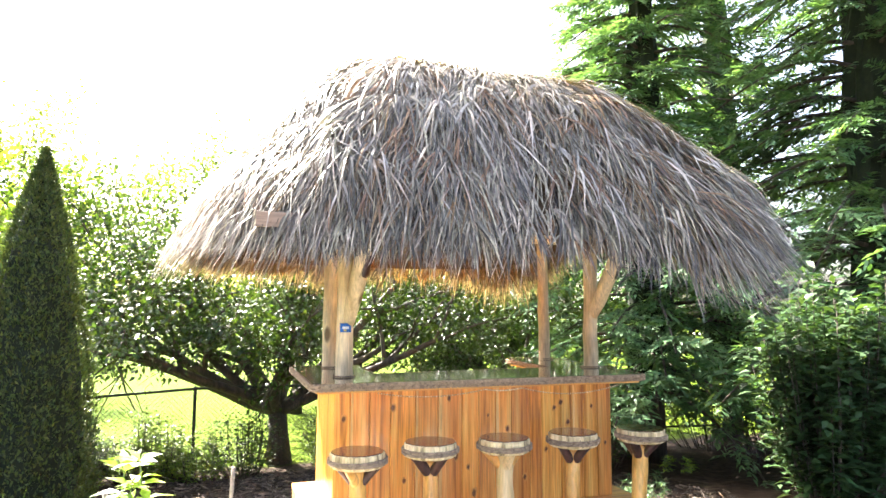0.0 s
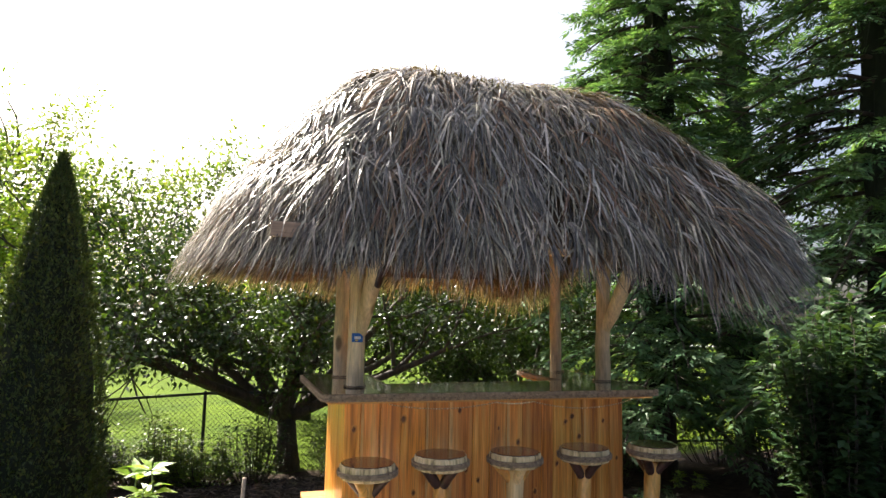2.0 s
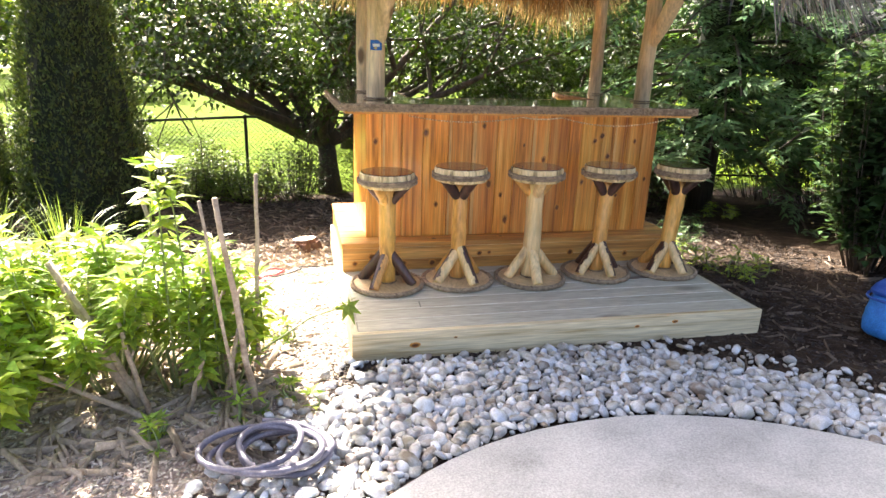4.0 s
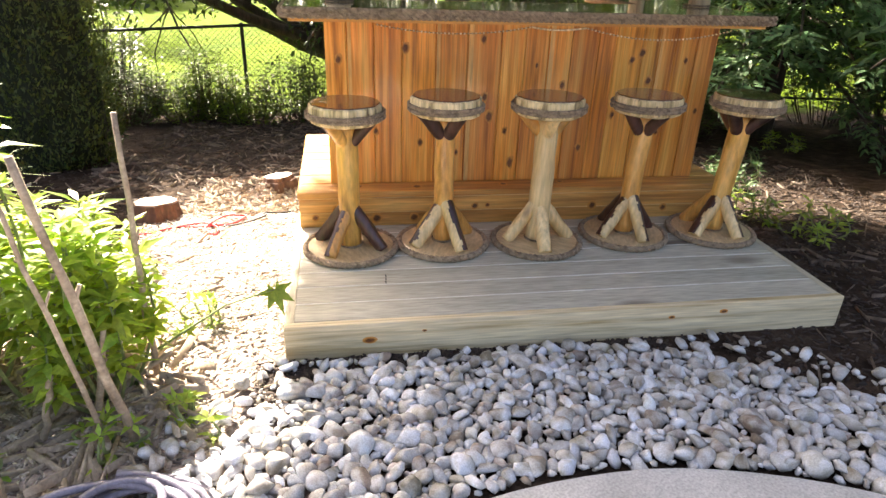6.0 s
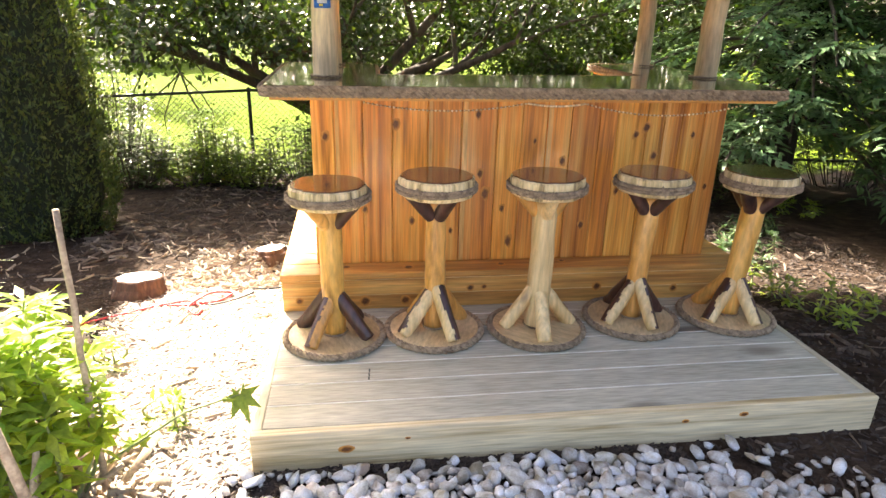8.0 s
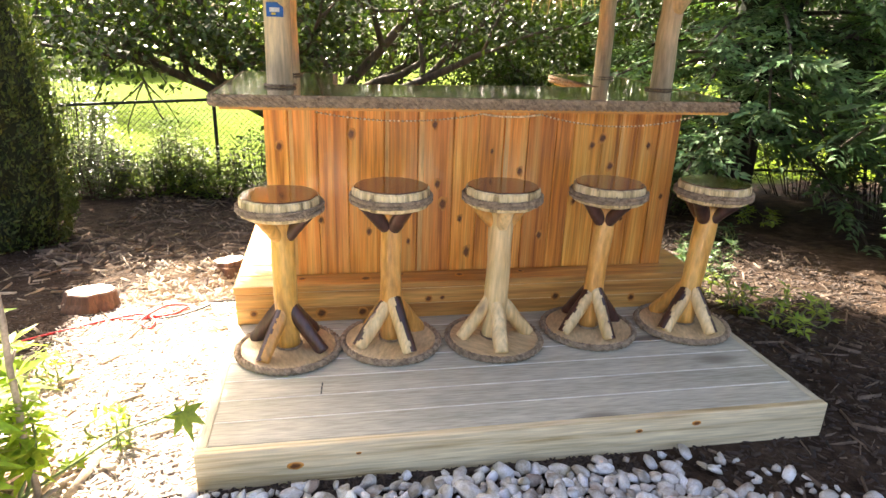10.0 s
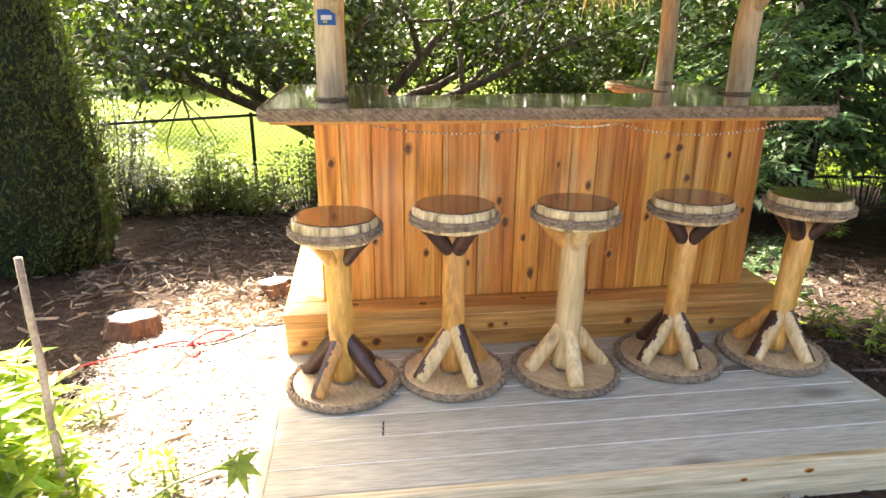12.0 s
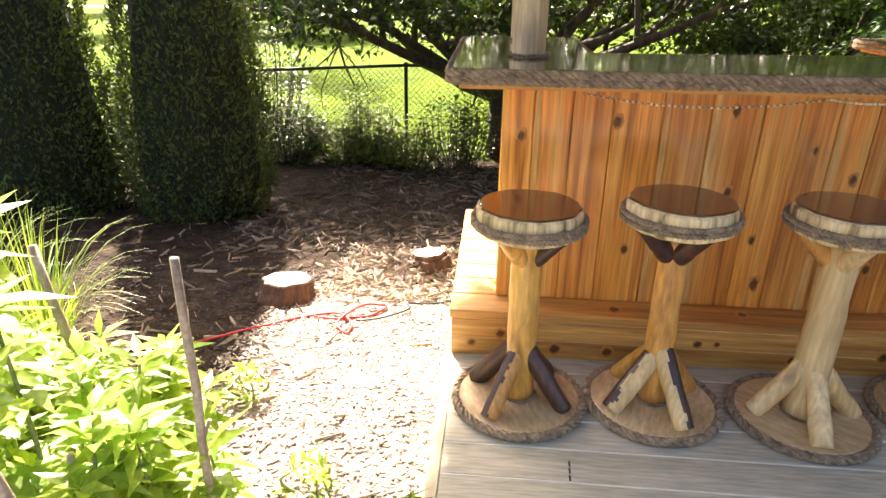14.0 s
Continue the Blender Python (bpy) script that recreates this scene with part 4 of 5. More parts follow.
# ---- broadleaf trees ----
def broadleaf(name, x, y, z, trunk, limbs, leaves, size, mat, seed, label, spread=0.42, category="tree", group="", levels=3, clear=0.0):
    """A trunk that forks into limbs; leaves gather round the twigs."""
    rng = random.Random(seed)
    nr = np.random.default_rng(seed)
    ob = thing(name, (x, y, z), label, category, group)
    r0, h0, lean = trunk
    base = [Vector((0, 0, -0.15)), Vector((lean * 0.3, 0, h0 * 0.5)), Vector((lean, 0, h0))]
    part("trunk", Shape().tube(base, [r0 * 1.35, r0 * 0.95, r0 * 0.85], 14, wobble=0.25), bark_mat, ob, smooth=True)
    wood, tips = Shape(), []

    def grow(p, d, length, r, level):
        pts, radii = [p], [r]
        k = 6
        for i in range(k):
            d = (d + Vector((rng.gauss(0, 0.16), rng.gauss(0, 0.16), rng.gauss(0.02, 0.12)))).normalized()
            pts.append(pts[-1] + d * (length / k))
            radii.append(max(0.004, r * (1 - 0.62 * (i + 1) / k)))
            if level >= levels - 1 and i >= 1:
                tips.append((pts[-1].copy(), d.copy()))
        wood.tube(pts, radii, 7 if level < 2 else 5, caps=False)
        if level < levels:
            for c in range(rng.randint(3, 4)):
                i = rng.randint(2, k)
                e = (d + Vector((rng.gauss(0, 0.75), rng.gauss(0, 0.75), rng.gauss(0.12, 0.5)))).normalized()
                grow(pts[i], e, length * rng.uniform(0.5, 0.72), radii[i] * 0.75, level + 1)

    for dx, dy, dz, length in limbs:
        grow(base[-1].copy(), Vector((dx, dy, dz)).normalized(), length, r0 * 0.55, 1)
    tagged(part("branchwork", wood, bark_mat, ob, "dark forking limbs", smooth=True), kind="stuff")
    pick = nr.integers(0, len(tips), leaves)
    P = np.array([tuple(t[0]) for t in tips])[pick] + nr.normal(0, spread, (leaves, 3)) * np.array([1, 1, 0.6])
    D = np.array([tuple(t[1]) for t in tips])[pick] * 0.5 + nr.normal(0, 0.7, (leaves, 3)) + np.array([0, 0, -0.35])
    N = nr.normal(0, 0.5, (leaves, 3)) + np.array([0, 0, 1.0])
    keep = P[:, 2] > np.maximum(h0 * 0.3 + 0.1, clear + nr.normal(0, 0.22, leaves))
    P, D, N = P[keep], D[keep], N[keep]
    k = len(P)
    part("crown", leaf_mesh("crown", P, D, N, nr.uniform(0.7, 1.3, k) * size, nr.uniform(0.22, 0.34, k) * size, mat), None, ob, "loose crown of small leaves")
    return ob


# The two steep limbs behind the roof are unseen, added to shade the ground.
broadleaf("garden_tree", 0.25, 7.45, -0.70, (0.17, 0.80, -0.05),
          ((-0.95, -0.45, 0.50, 2.7), (-0.4, -0.9, 0.75, 2.0), (-0.98, -0.05, 0.42, 2.9), (-0.9, 0.3, 0.75, 2.7), (-0.6, 0.1, 0.95, 2.5), (-0.75, 0.0, 0.9, 2.9), (0.3, -0.1, 1.0, 3.2), (0.7, -0.2, 0.95, 3.3), (-0.8, -0.3, 0.8, 2.8), (0.05, -0.2, 0.95, 2.2), (0.75, 0.1, 0.65, 2.4), (1.0, -0.25, 0.45, 2.9), (0.9, 0.3, 0.6, 3.0), (0.35, 0.5, 0.9, 2.3)),
          44000, 0.085, leaf_green, 21, "spreading dark-trunked tree with low forking limbs near the fence", 0.21, clear=1.42)
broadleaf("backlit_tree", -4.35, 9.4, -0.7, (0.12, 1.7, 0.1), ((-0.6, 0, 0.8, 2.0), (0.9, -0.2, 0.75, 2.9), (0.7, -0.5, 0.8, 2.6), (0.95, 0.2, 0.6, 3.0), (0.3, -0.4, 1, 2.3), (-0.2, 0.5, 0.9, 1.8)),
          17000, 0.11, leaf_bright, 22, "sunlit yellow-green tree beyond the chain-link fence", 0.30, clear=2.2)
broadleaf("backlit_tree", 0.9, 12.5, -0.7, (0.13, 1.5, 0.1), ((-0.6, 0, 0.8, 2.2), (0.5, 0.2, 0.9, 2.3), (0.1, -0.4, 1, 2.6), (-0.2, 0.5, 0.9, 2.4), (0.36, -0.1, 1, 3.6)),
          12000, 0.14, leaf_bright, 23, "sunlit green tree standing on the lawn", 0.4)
broadleaf("backlit_tree", 3.6, 11.0, -0.7, (0.12, 1.0, 0.1), ((-0.8, 0, 0.6, 2.0), (0.7, 0.2, 0.7, 2.1), (0.1, -0.4, 1, 2.2), (-0.2, 0.5, 0.9, 2.0), (0.9, 0, 0.3, 1.8)),
          15000, 0.12, leaf_green, 24, "dense green tree beyond the fence", 0.36)
broadleaf("backlit_tree", 6.3, 10.0, -0.7, (0.12, 1.0, 0.1), ((-0.8, 0, 0.6, 2.0), (0.7, 0.2, 0.7, 2.1), (0.1, -0.4, 1, 2.2), (-0.2, 0.5, 0.9, 2.0), (-0.9, 0, 0.3, 1.8)),
          12000, 0.12, leaf_green, 25, "dense green tree beyond the fence", 0.36)
broadleaf("backlit_tree", 4.4, 7.8, -0.7, (0.10, 0.9, 0.1), ((-0.8, 0, 0.6, 1.9), (0.7, 0.2, 0.7, 1.9), (0.1, -0.4, 1, 2.0), (-0.2, 0.5, 0.9, 1.9), (-0.9, -0.2, 0.4, 1.6)),
          15000, 0.085, leaf_green, 27, "dense dark green tree by the fence", 0.30)
broadleaf("slender_tree", -9.0, 22, -0.7, (0.13, 6.0, 0.2), ((-0.5, 0, 1, 2.8), (0.6, 0.1, 0.9, 2.6), (0.05, -0.2, 1, 4.2), (0.5, 0, 0.4, 1.8)), 1500, 0.20, leaf_bright, 26, "tall slender sparse tree against the sky", 0.35)
for k, (fx, fy, fh) in enumerate(((-22, 48, 1.6), (-15, 42, 1.8), (-9.5, 30, 1.0), (-13, 31, 1.2), (6, 52, 2.0), (14, 46, 2.0), (-2, 56, 1.6), (24, 50, 2.2), (-30, 52, 2.0), (-17, 30, 1.1))):
    broadleaf("far_tree", fx, fy, -0.7, (0.25, 1.2 * fh, 0.1), ((-0.6, 0, 0.7, 2.6 * fh), (0.6, 0, 0.7, 2.6 * fh), (0.1, -0.3, 1, 2.8 * fh), (0, 0.5, 0.8, 2.4 * fh)),
              3200, 0.46, leaf_bright, 40 + k, "hazy green tree far across the lawn", 0.75 * fh, group="trees across the lawn", levels=2)


# ---- conifers ----
def conifer(x, y, z, height, reach, low, seed, branches=125, per=330, label=""):
    rng = random.Random(seed)
    nr = np.random.default_rng(seed)
    ob = thing("conifer", (x, y, z), label, "tree", "big conifers by the bar")
    part("trunk", Shape().tube([(0, 0, -0.2), (0.03, 0, height * 0.4), (0, 0, height * 0.95)], [0.17, 0.11, 0.02], 12, wobble=0.2), bark_mat, ob, smooth=True)
    wood = Shape()
    P, D, N = [], [], []
    for b in range(branches):
        h = low + (height - low) * (b + rng.random()) / branches
        a = rng.uniform(0, 2 * math.pi)
        L = (reach * (1 - (h / height) ** 1.4) + 0.25) * rng.uniform(0.7, 1.12)
        u = Vector((math.cos(a), math.sin(a), 0))
        s = Vector((-u.y, u.x, 0))
        rise = rng.uniform(0.10, 0.40)
        pts = [u * (L * t) + Vector((0, 0, h + L * (rise * t - 0.50 * t * t))) for t in np.linspace(0, 1, 7)]
        wood.tube(pts, [0.03 * (1 - 0.8 * t) + 0.004 for t in np.linspace(0, 1, 7)], 5, caps=False)
        m = int(per * (0.35 + L / reach))
        sprays = max(8, int(m / 16))
        for k in range(sprays):
            t = 0.08 + 0.92 * rng.random() ** 0.75
            c = pts[0].lerp(pts[-1], t)
            j = min(5, int(t * 6))
            c = pts[j].lerp(pts[j + 1], t * 6 - j)
            wdt = 0.42 * (1 - 0.55 * t)
            sgn = rng.choice((-1, 1))
            d0 = (u * rng.uniform(0.35, 1.0) + s * sgn * rng.uniform(0.2, 1.0) + Vector((0, 0, rng.uniform(-0.35, 0.35)))).normalized()
            ln = rng.uniform(0.25, 0.55) * (0.6 + 0.4 * wdt / 0.42)
            up = Vector((0, 0, 1)) + Vector((rng.gauss(0, 0.35), rng.gauss(0, 0.35), 0))
            e = d0.cross(up).normalized()
            for i in range(15):
                q = (i + 1) / 15
                side = e * (1 if i % 2 else -1)
                P.append(c + d0 * ln * q + Vector((rng.gauss(0, 0.012), rng.gauss(0, 0.012), -0.10 * q * q + rng.gauss(0, 0.012))))
                D.append(d0 * 0.75 + side * (0.85 * (1 - q * 0.6)) + Vector((0, 0, -0.15)))
                N.append(up)
    n = len(P)
    tagged(part("branchwork", wood, bark_mat, ob, smooth=True), kind="stuff")
    # Added dark core: shade inside the crown painted on a solid shape.
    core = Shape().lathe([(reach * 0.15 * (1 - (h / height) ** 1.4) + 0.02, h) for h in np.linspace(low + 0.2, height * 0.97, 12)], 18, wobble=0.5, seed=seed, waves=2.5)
    part("inner_foliage", core, core_shade, ob)
    part("crown", leaf_mesh("crown", np.array([tuple(p) for p in P]), np.array([tuple(p) for p in D]), np.array([tuple(p) for p in N]),
                            nr.uniform(0.07, 0.165, n), nr.uniform(0.013, 0.026, n), leaf_cedar, pointed=False), None, ob, "flat drooping green conifer sprays")
    return ob


conifer(5.5, 5.0, -0.45, 10.5, 2.3, 0.8, 31, 270, 380, "big dark green conifer with drooping sprays behind the bar")
conifer(7.2, 2.6, -0.2, 11.0, 2.5, 1.7, 32, 270, 380, "big dark green conifer with drooping sprays beside the bed")
conifer(8.4, 6.6, -0.6, 12.0, 2.9, 1.0, 33, 95, 240, "big dark green conifer behind the others")
conifer(9.6, 2.0, -0.2, 11.0, 2.6, 0.6, 35, 80, 240, "big dark green conifer at the garden's edge")


# ---- leafy shrubs ----
def shrub(name, x, y, z, stems, spread, height, leaves, leaf, mat, seed, label, category="shrub", low=0.35, stem_mat_=None, splay=0.5, whorl=6, loose=0.0, wide=(0.13, 0.19)):
    """Stems from one root, each with leaves in whorls up to its tip."""
    rng = random.Random(seed)
    nr = np.random.default_rng(seed)
    ob = thing(name, (x, y, z), label, category)
    wood = Shape()
    P, D, N = [], [], []
    per = max(1, leaves // stems)
    for s in range(stems):
        a, q = rng.uniform(0, 2 * math.pi), rng.random() ** 0.6
        root = Vector((math.cos(a) * q * spread[0] * splay, math.sin(a) * q * spread[1] * splay, -0.02))
        H = height * rng.uniform(0.68, 1.05) * (1 - 0.28 * q * q)
        tip = Vector((math.cos(a) * q * spread[0], math.sin(a) * q * spread[1], H))
        pts = [root.lerp(tip, t) + Vector((math.cos(a), math.sin(a), 0)) * (0.06 * math.sin(t * 3.1)) for t in np.linspace(0, 1, 6)]
        wood.tube(pts, [0.008, 0.007, 0.006, 0.005, 0.004, 0.003], 5)
        for k in range(per):
            g = (k // whorl) / max(1, per // whorl)
            t = 1 - (1 - low) * g + rng.uniform(-0.02, 0.02)
            t = min(0.999, max(0.05, t))
            j = int(t * 5)
            c = pts[j].lerp(pts[j + 1], t * 5 - j)
            b = 2 * math.pi * (k % whorl) / whorl + g * 9 + rng.uniform(-0.3, 0.3)
            d = Vector((math.cos(b), math.sin(b), rng.uniform(-0.35, 0.45) + (0.35 if g == 0 else 0)))
            P.append(c + Vector((rng.gauss(0, loose), rng.gauss(0, loose), rng.gauss(0, loose * 0.6))))
            D.append(d)
            N.append(Vector((rng.gauss(0, 0.3), rng.gauss(0, 0.3), 1)))
    n = len(P)
    tagged(part("stalk", wood, stem_mat_ or stem_mat, ob, "upright stems", smooth=True), kind="stuff")
    part("leaves", leaf_mesh("leaves", np.array([tuple(p) for p in P]), np.array([tuple(p) for p in D]), np.array([tuple(p) for p in N]),
                             nr.uniform(0.65, 1.25, n) * leaf, nr.uniform(*wide, n) * leaf, mat, 0.35), None, ob, "pointed leaves in whorls")
    return ob


shrub("garden_shrub", -1.15, 0.02, 0, 58, (0.72, 0.45), 0.74, 4400, 0.10, leaf_yellow, 51, "bushy shrub with bright yellow-green sunlit leaves over cut stems", low=0.5, splay=0.35, wide=(0.11, 0.17))
shrub("garden_shrub", -0.62, -0.12, 0, 17, (0.22, 0.22), 0.66, 820, 0.105, leaf_yellow, 52, "leafy yellow-green shoots in the mulch")
shrub("garden_shrub", -0.82, -0.15, 0, 4, (0.10, 0.08), 1.06, 130, 0.13, leaf_yellow, 53, "tall yellow-green leafy shoot", low=0.6)
shrub("garden_shrub", -1.62, -0.42, 0, 30, (0.42, 0.35), 0.60, 1500, 0.115, leaf_yellow, 58, "low spreading yellow-green leafy shoots", low=0.35)
shrub("garden_shrub", -1.9, 0.25, 0, 26, (0.5, 0.5), 0.85, 1300, 0.12, leaf_yellow, 54, "bushy shrub with bright yellow-green sunlit leaves")
shrub("hedge_shrub", -2.92, 4.40, ground_z(-2.92, 4.40), 60, (0.40, 0.3), 1.4, 3000, 0.065, leaf_bright, 57, "leafy green shrub filling the gap between the conical evergreens", "shrub", 0.08, bark_mat, 0.4, loose=0.07, wide=(0.24, 0.36))
shrub("laurel_bush", 4.25, 1.0, -0.03, 70, (0.66, 0.62), 2.0, 6200, 0.125, leaf_bush, 55, "tall broad-leaved green bush beside the blue bag", "bush", 0.22, bark_mat, 0.25, 5, loose=0.06, wide=(0.18, 0.26))
shrub("laurel_bush", 4.9, 1.2, -0.03, 50, (0.7, 0.7), 2.1, 3800, 0.13, leaf_bush, 56, "tall broad-leaved green bush in the bed", "bush", 0.2, bark_mat, 0.3, 5, loose=0.06, wide=(0.18, 0.26))
for k, (sx, sy, sh, w) in enumerate(((3.5, 5.3, 1.3, 0.6), (4.3, 4.7, 1.5, 0.6), (5.1, 5.8, 1.7, 0.8), (4.0, 6.3, 1.5, 0.8), (6.0, 2.2, 1.7, 0.8), (6.9, 4.1, 1.6, 0.9), (5.9, 0.9, 1.8, 0.8), (7.4, 6.0, 1.6, 1.0), (6.2, 6.6, 1.1, 0.8))):
    shrub("shade_shrub", sx, sy, ground_z(sx, sy), 40, (w, w), sh, 2200, 0.11, leaf_arbor, 120 + k, "dark green shrub in the shade of the conifers", "shrub", 0.15, bark_mat, 0.5, loose=0.09)
for k, (sx, sy, sh, w) in enumerate(((-2.5, 6.55, 0.8, 0.6), (-1.75, 6.6, 0.55, 0.55), (-0.95, 6.55, 0.55, 0.5), (-0.3, 6.7, 0.95, 0.5), (-3.4, 6.6, 0.95, 0.55), (-1.5, 6.9, 0.95, 0.4), (-3.2, 7.9, 1.7, 0.7), (-4.2, 7.6, 1.7, 0.7), (1.1, 6.9, 0.9, 0.6), (2.2, 6.8, 0.8, 0.6), (3.2, 6.6, 0.7, 0.6), (4.6, 6.3, 0.6, 0.6), (-4.6, 6.5, 1.0, 0.7))):
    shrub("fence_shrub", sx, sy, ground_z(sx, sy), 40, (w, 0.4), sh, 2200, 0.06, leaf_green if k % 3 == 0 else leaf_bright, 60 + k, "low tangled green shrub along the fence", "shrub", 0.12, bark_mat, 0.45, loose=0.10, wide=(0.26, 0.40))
for k, (sx, sy) in enumerate(((2.9, 1.5), (3.2, 2.1), (2.8, 2.5), (3.6, 2.6), (3.05, 1.05), (4.1, 3.2), (2.95, 3.3), (3.6, 3.9), (5.0, 3.9))):
    shrub("ground_weed", sx, sy, ground_z(sx, sy), 12, (0.24, 0.22), 0.17, 190, 0.075, leaf_bush if k % 2 else leaf_yellow, 80 + k, "low leafy green weeds in the mulch", "weed", 0.2, None, 0.7)
for k, (sx, sy) in enumerate(((-0.52, -0.42), (-0.28, -0.36), (-0.85, -0.6), (-0.35, 0.35), (-0.75, 0.85))):
    shrub("ground_weed", sx, sy, 0, 5, (0.09, 0.09), 0.10, 50, 0.06, leaf_yellow, 95 + k, "small green seedlings in the mulch", "weed", 0.2, None, 0.7)

# ---- reaching stem with a lobed leaf ----
sprig = thing("maple_sprig", (-0.62, -0.02, 0), "low arching green stem ending in a lobed leaf over the deck", "sprig")
arcp = [(0, 0, 0.02), (0.10, -0.02, 0.06), (0.25, -0.02, 0.16), (0.42, 0.02, 0.255), (0.60, 0.04, 0.30)]
part("stem", Shape().tube(arcp, [0.007, 0.006, 0.005, 0.004, 0.003], 7), stem_mat, sprig, smooth=True)


def lobed(size):
    s = Shape()
    pts = [(0, 0, 0)]
    for k, (a, r) in enumerate(((-150, 0.45), (-120, 0.25), (-95, 0.75), (-65, 0.38), (-38, 0.9), (-18, 0.5), (0, 1.15), (18, 0.5), (38, 0.9), (65, 0.38), (95, 0.75), (120, 0.25), (150, 0.45))):
        t = math.radians(a)
        pts.append((size * r * math.cos(t), size * r * math.sin(t), -0.12 * size * r * r))
    s.add(pts, [(0, i, i + 1) for i in range(1, len(pts) - 1)])
    return s


for p, rot, size in (((0.60, 0.04, 0.30), (20, 50, -60), 0.095), ((0.59, 0.05, 0.31), (-30, -20, 30), 0.07), ((0.57, 0.02, 0.30), (30, 10, 140), 0.06), ((0.28, -0.02, 0.17), (10, -40, 60), 0.05), ((0.25, -0.01, 0.16), (-30, -20, 160), 0.04), ((0.18, 0.0, 0.10), (20, -10, -120), 0.045)):
    part("leaf", lobed(size), leaf_bright, sprig, m=pose(*p, *rot))


# ---- ornamental grass ----
def grass_clump(x, y, count, height, seed, label):
    rng = random.Random(seed)
    V, F = [], []
    for _ in range(count):
        a = rng.uniform(0, 2 * math.pi)
        out = rng.uniform(0.15, 0.85)
        H = height * rng.uniform(0.6, 1.1)
        u = Vector((math.cos(a), math.sin(a), 0))
        s = Vector((-u.y, u.x, 0)) * rng.uniform(0.0025, 0.0055)
        root = u * rng.uniform(0, 0.09)
        base = len(V)
        for i in range(8):
            t = i / 7
            c = root + u * (out * H * t * t * 0.9) + Vector((0, 0, H * (t * 1.25 - 0.55 * out * t ** 3 * 1.3)))
            w = 1 - t ** 2 * 0.95
            V += [c - s * w, c + s * w]
        for i in range(7):
            b = base + 2 * i
            F.append((b, b + 1, b + 3, b + 2))
    ob = thing("ornamental_grass", (x, y, ground_z(x, y)), label, "grass")
    part("blades", quick("blades", V, F, grass_blade, True), None, ob, "long arching green blades")


grass_clump(-1.55, 0.85, 150, 0.66, 5, "clump of tall arching ornamental grass")
grass_clump(-2.1, 1.2, 160, 0.65, 6, "clump of tall arching ornamental grass")


# ---- bare sticks ----
def cut_stem(a, b, r, seed, label="dry bare cut stem standing in the shrub"):
    ob = thing("cut_stem", a, label, "stem", "dry cut stems in the shrub")
    v = Vector(b) - Vector(a)
    pts = wavy((0, 0, -0.03), v, 7, 0.012, seed)
    part("wood", Shape().tube(pts, [r * (1.1 - 0.05 * i) for i in range(8)], 9, wobble=0.2), twig_mat, ob, smooth=True)
    j = pts[4]
    part("stub", Shape().tube([j, j + Vector((0.02, 0.01, 0.05))], [r * 0.6, r * 0.4], 6), twig_mat, ob)


for k, (a, b, r) in enumerate((((-0.47, -0.05, 0), (-0.42, -0.12, 1.0), 0.011), ((-0.45, -0.40, 0), (-0.55, -0.50, 0.98), 0.014), ((-0.52, -0.42, 0), (-0.60, -0.55, 0.98), 0.008),
                               ((-0.95, -0.30, 0), (-1.30, -0.10, 0.62), 0.020), ((-0.92, -0.28, 0), (-1.22, -0.18, 0.55), 0.016), ((-0.90, -0.35, 0), (-1.0, -0.32, 0.45), 0.012),
                               ((-0.75, 0.1, 0), (-0.98, 0.22, 0.86), 0.014), ((-0.7, -0.2, 0), (-0.66, -0.2, 0.6), 0.010), ((-0.62, -0.05, 0), (-0.6, -0.08, 0.5), 0.009),
                               ((-0.85, -0.40, 0), (-1.45, -0.35, 0.30), 0.012), ((-0.60, -0.3, 0), (-0.52, -0.28, 0.35), 0.012), ((-0.55, 0.0, 0), (-0.38, 0.02, 0.14), 0.012),
                               ((-0.6, -0.1, 0), (-0.40, -0.05, 0.10), 0.010), ((-0.66, 0.05, 0), (-0.46, 0.15, 0.12), 0.011), ((-0.75, -0.35, 0), (-0.66, -0.38, 0.25), 0.012))):
    cut_stem(a, b, r, k)

# ---- chain-link fence ----
FY = 7.12


def rail_z(x):
    return 0.545 + 0.055 * min(0, x + 1.03)


fence = thing("chain_link_fence", (0, FY, 0), "black chain-link fence with a round top rail before the lawn", "fence")
part("top_rail", Shape().tube([(x, 0, rail_z(x)) for x in np.linspace(-11, 13, 25)], 0.021, 10), black_steel, fence, smooth=True)
for k in range(-4, 7):
    x = -1.03 + 2.03 * k
    post = part("post", Shape().tube([(x, 0.02, -0.95), (x, 0.02, rail_z(x) - 0.02)], 0.025, 10), black_steel, fence)
    part("cap", Shape().lathe([(0.032, -0.02), (0.033, 0.012), (0.02, 0.034), (0.004, 0.04)], 12, (x, 0.02, rail_z(x))), black_steel, post)
wires = Shape()
cell = 0.075
for k in range(int(13 / cell)):
    for sgn in (-1, 1):
        x0 = -7.0 + k * cell
        zt = rail_z(x0)
        n = 1.18
        wires.tube([(x0, 0.004 * sgn, zt), (x0 + sgn * n, 0.004 * sgn, zt - n)], 0.0022, 4, caps=False)
part("wire_mesh", wires, black_steel, fence, "black diamond wire mesh")
pipe = thing("rail_fence", (3.4, 5.9, 0), "grey pipe rail and black rail under the conifers", "rail")
part("rail", Shape().tube([(0, 0, 0.42), (4.2, -0.5, 0.40)], 0.018, 10), grey_steel, pipe)
part("rail", Shape().tube([(0, 0, -0.10), (4.2, -0.5, -0.12)], 0.016, 10), black_steel, pipe)
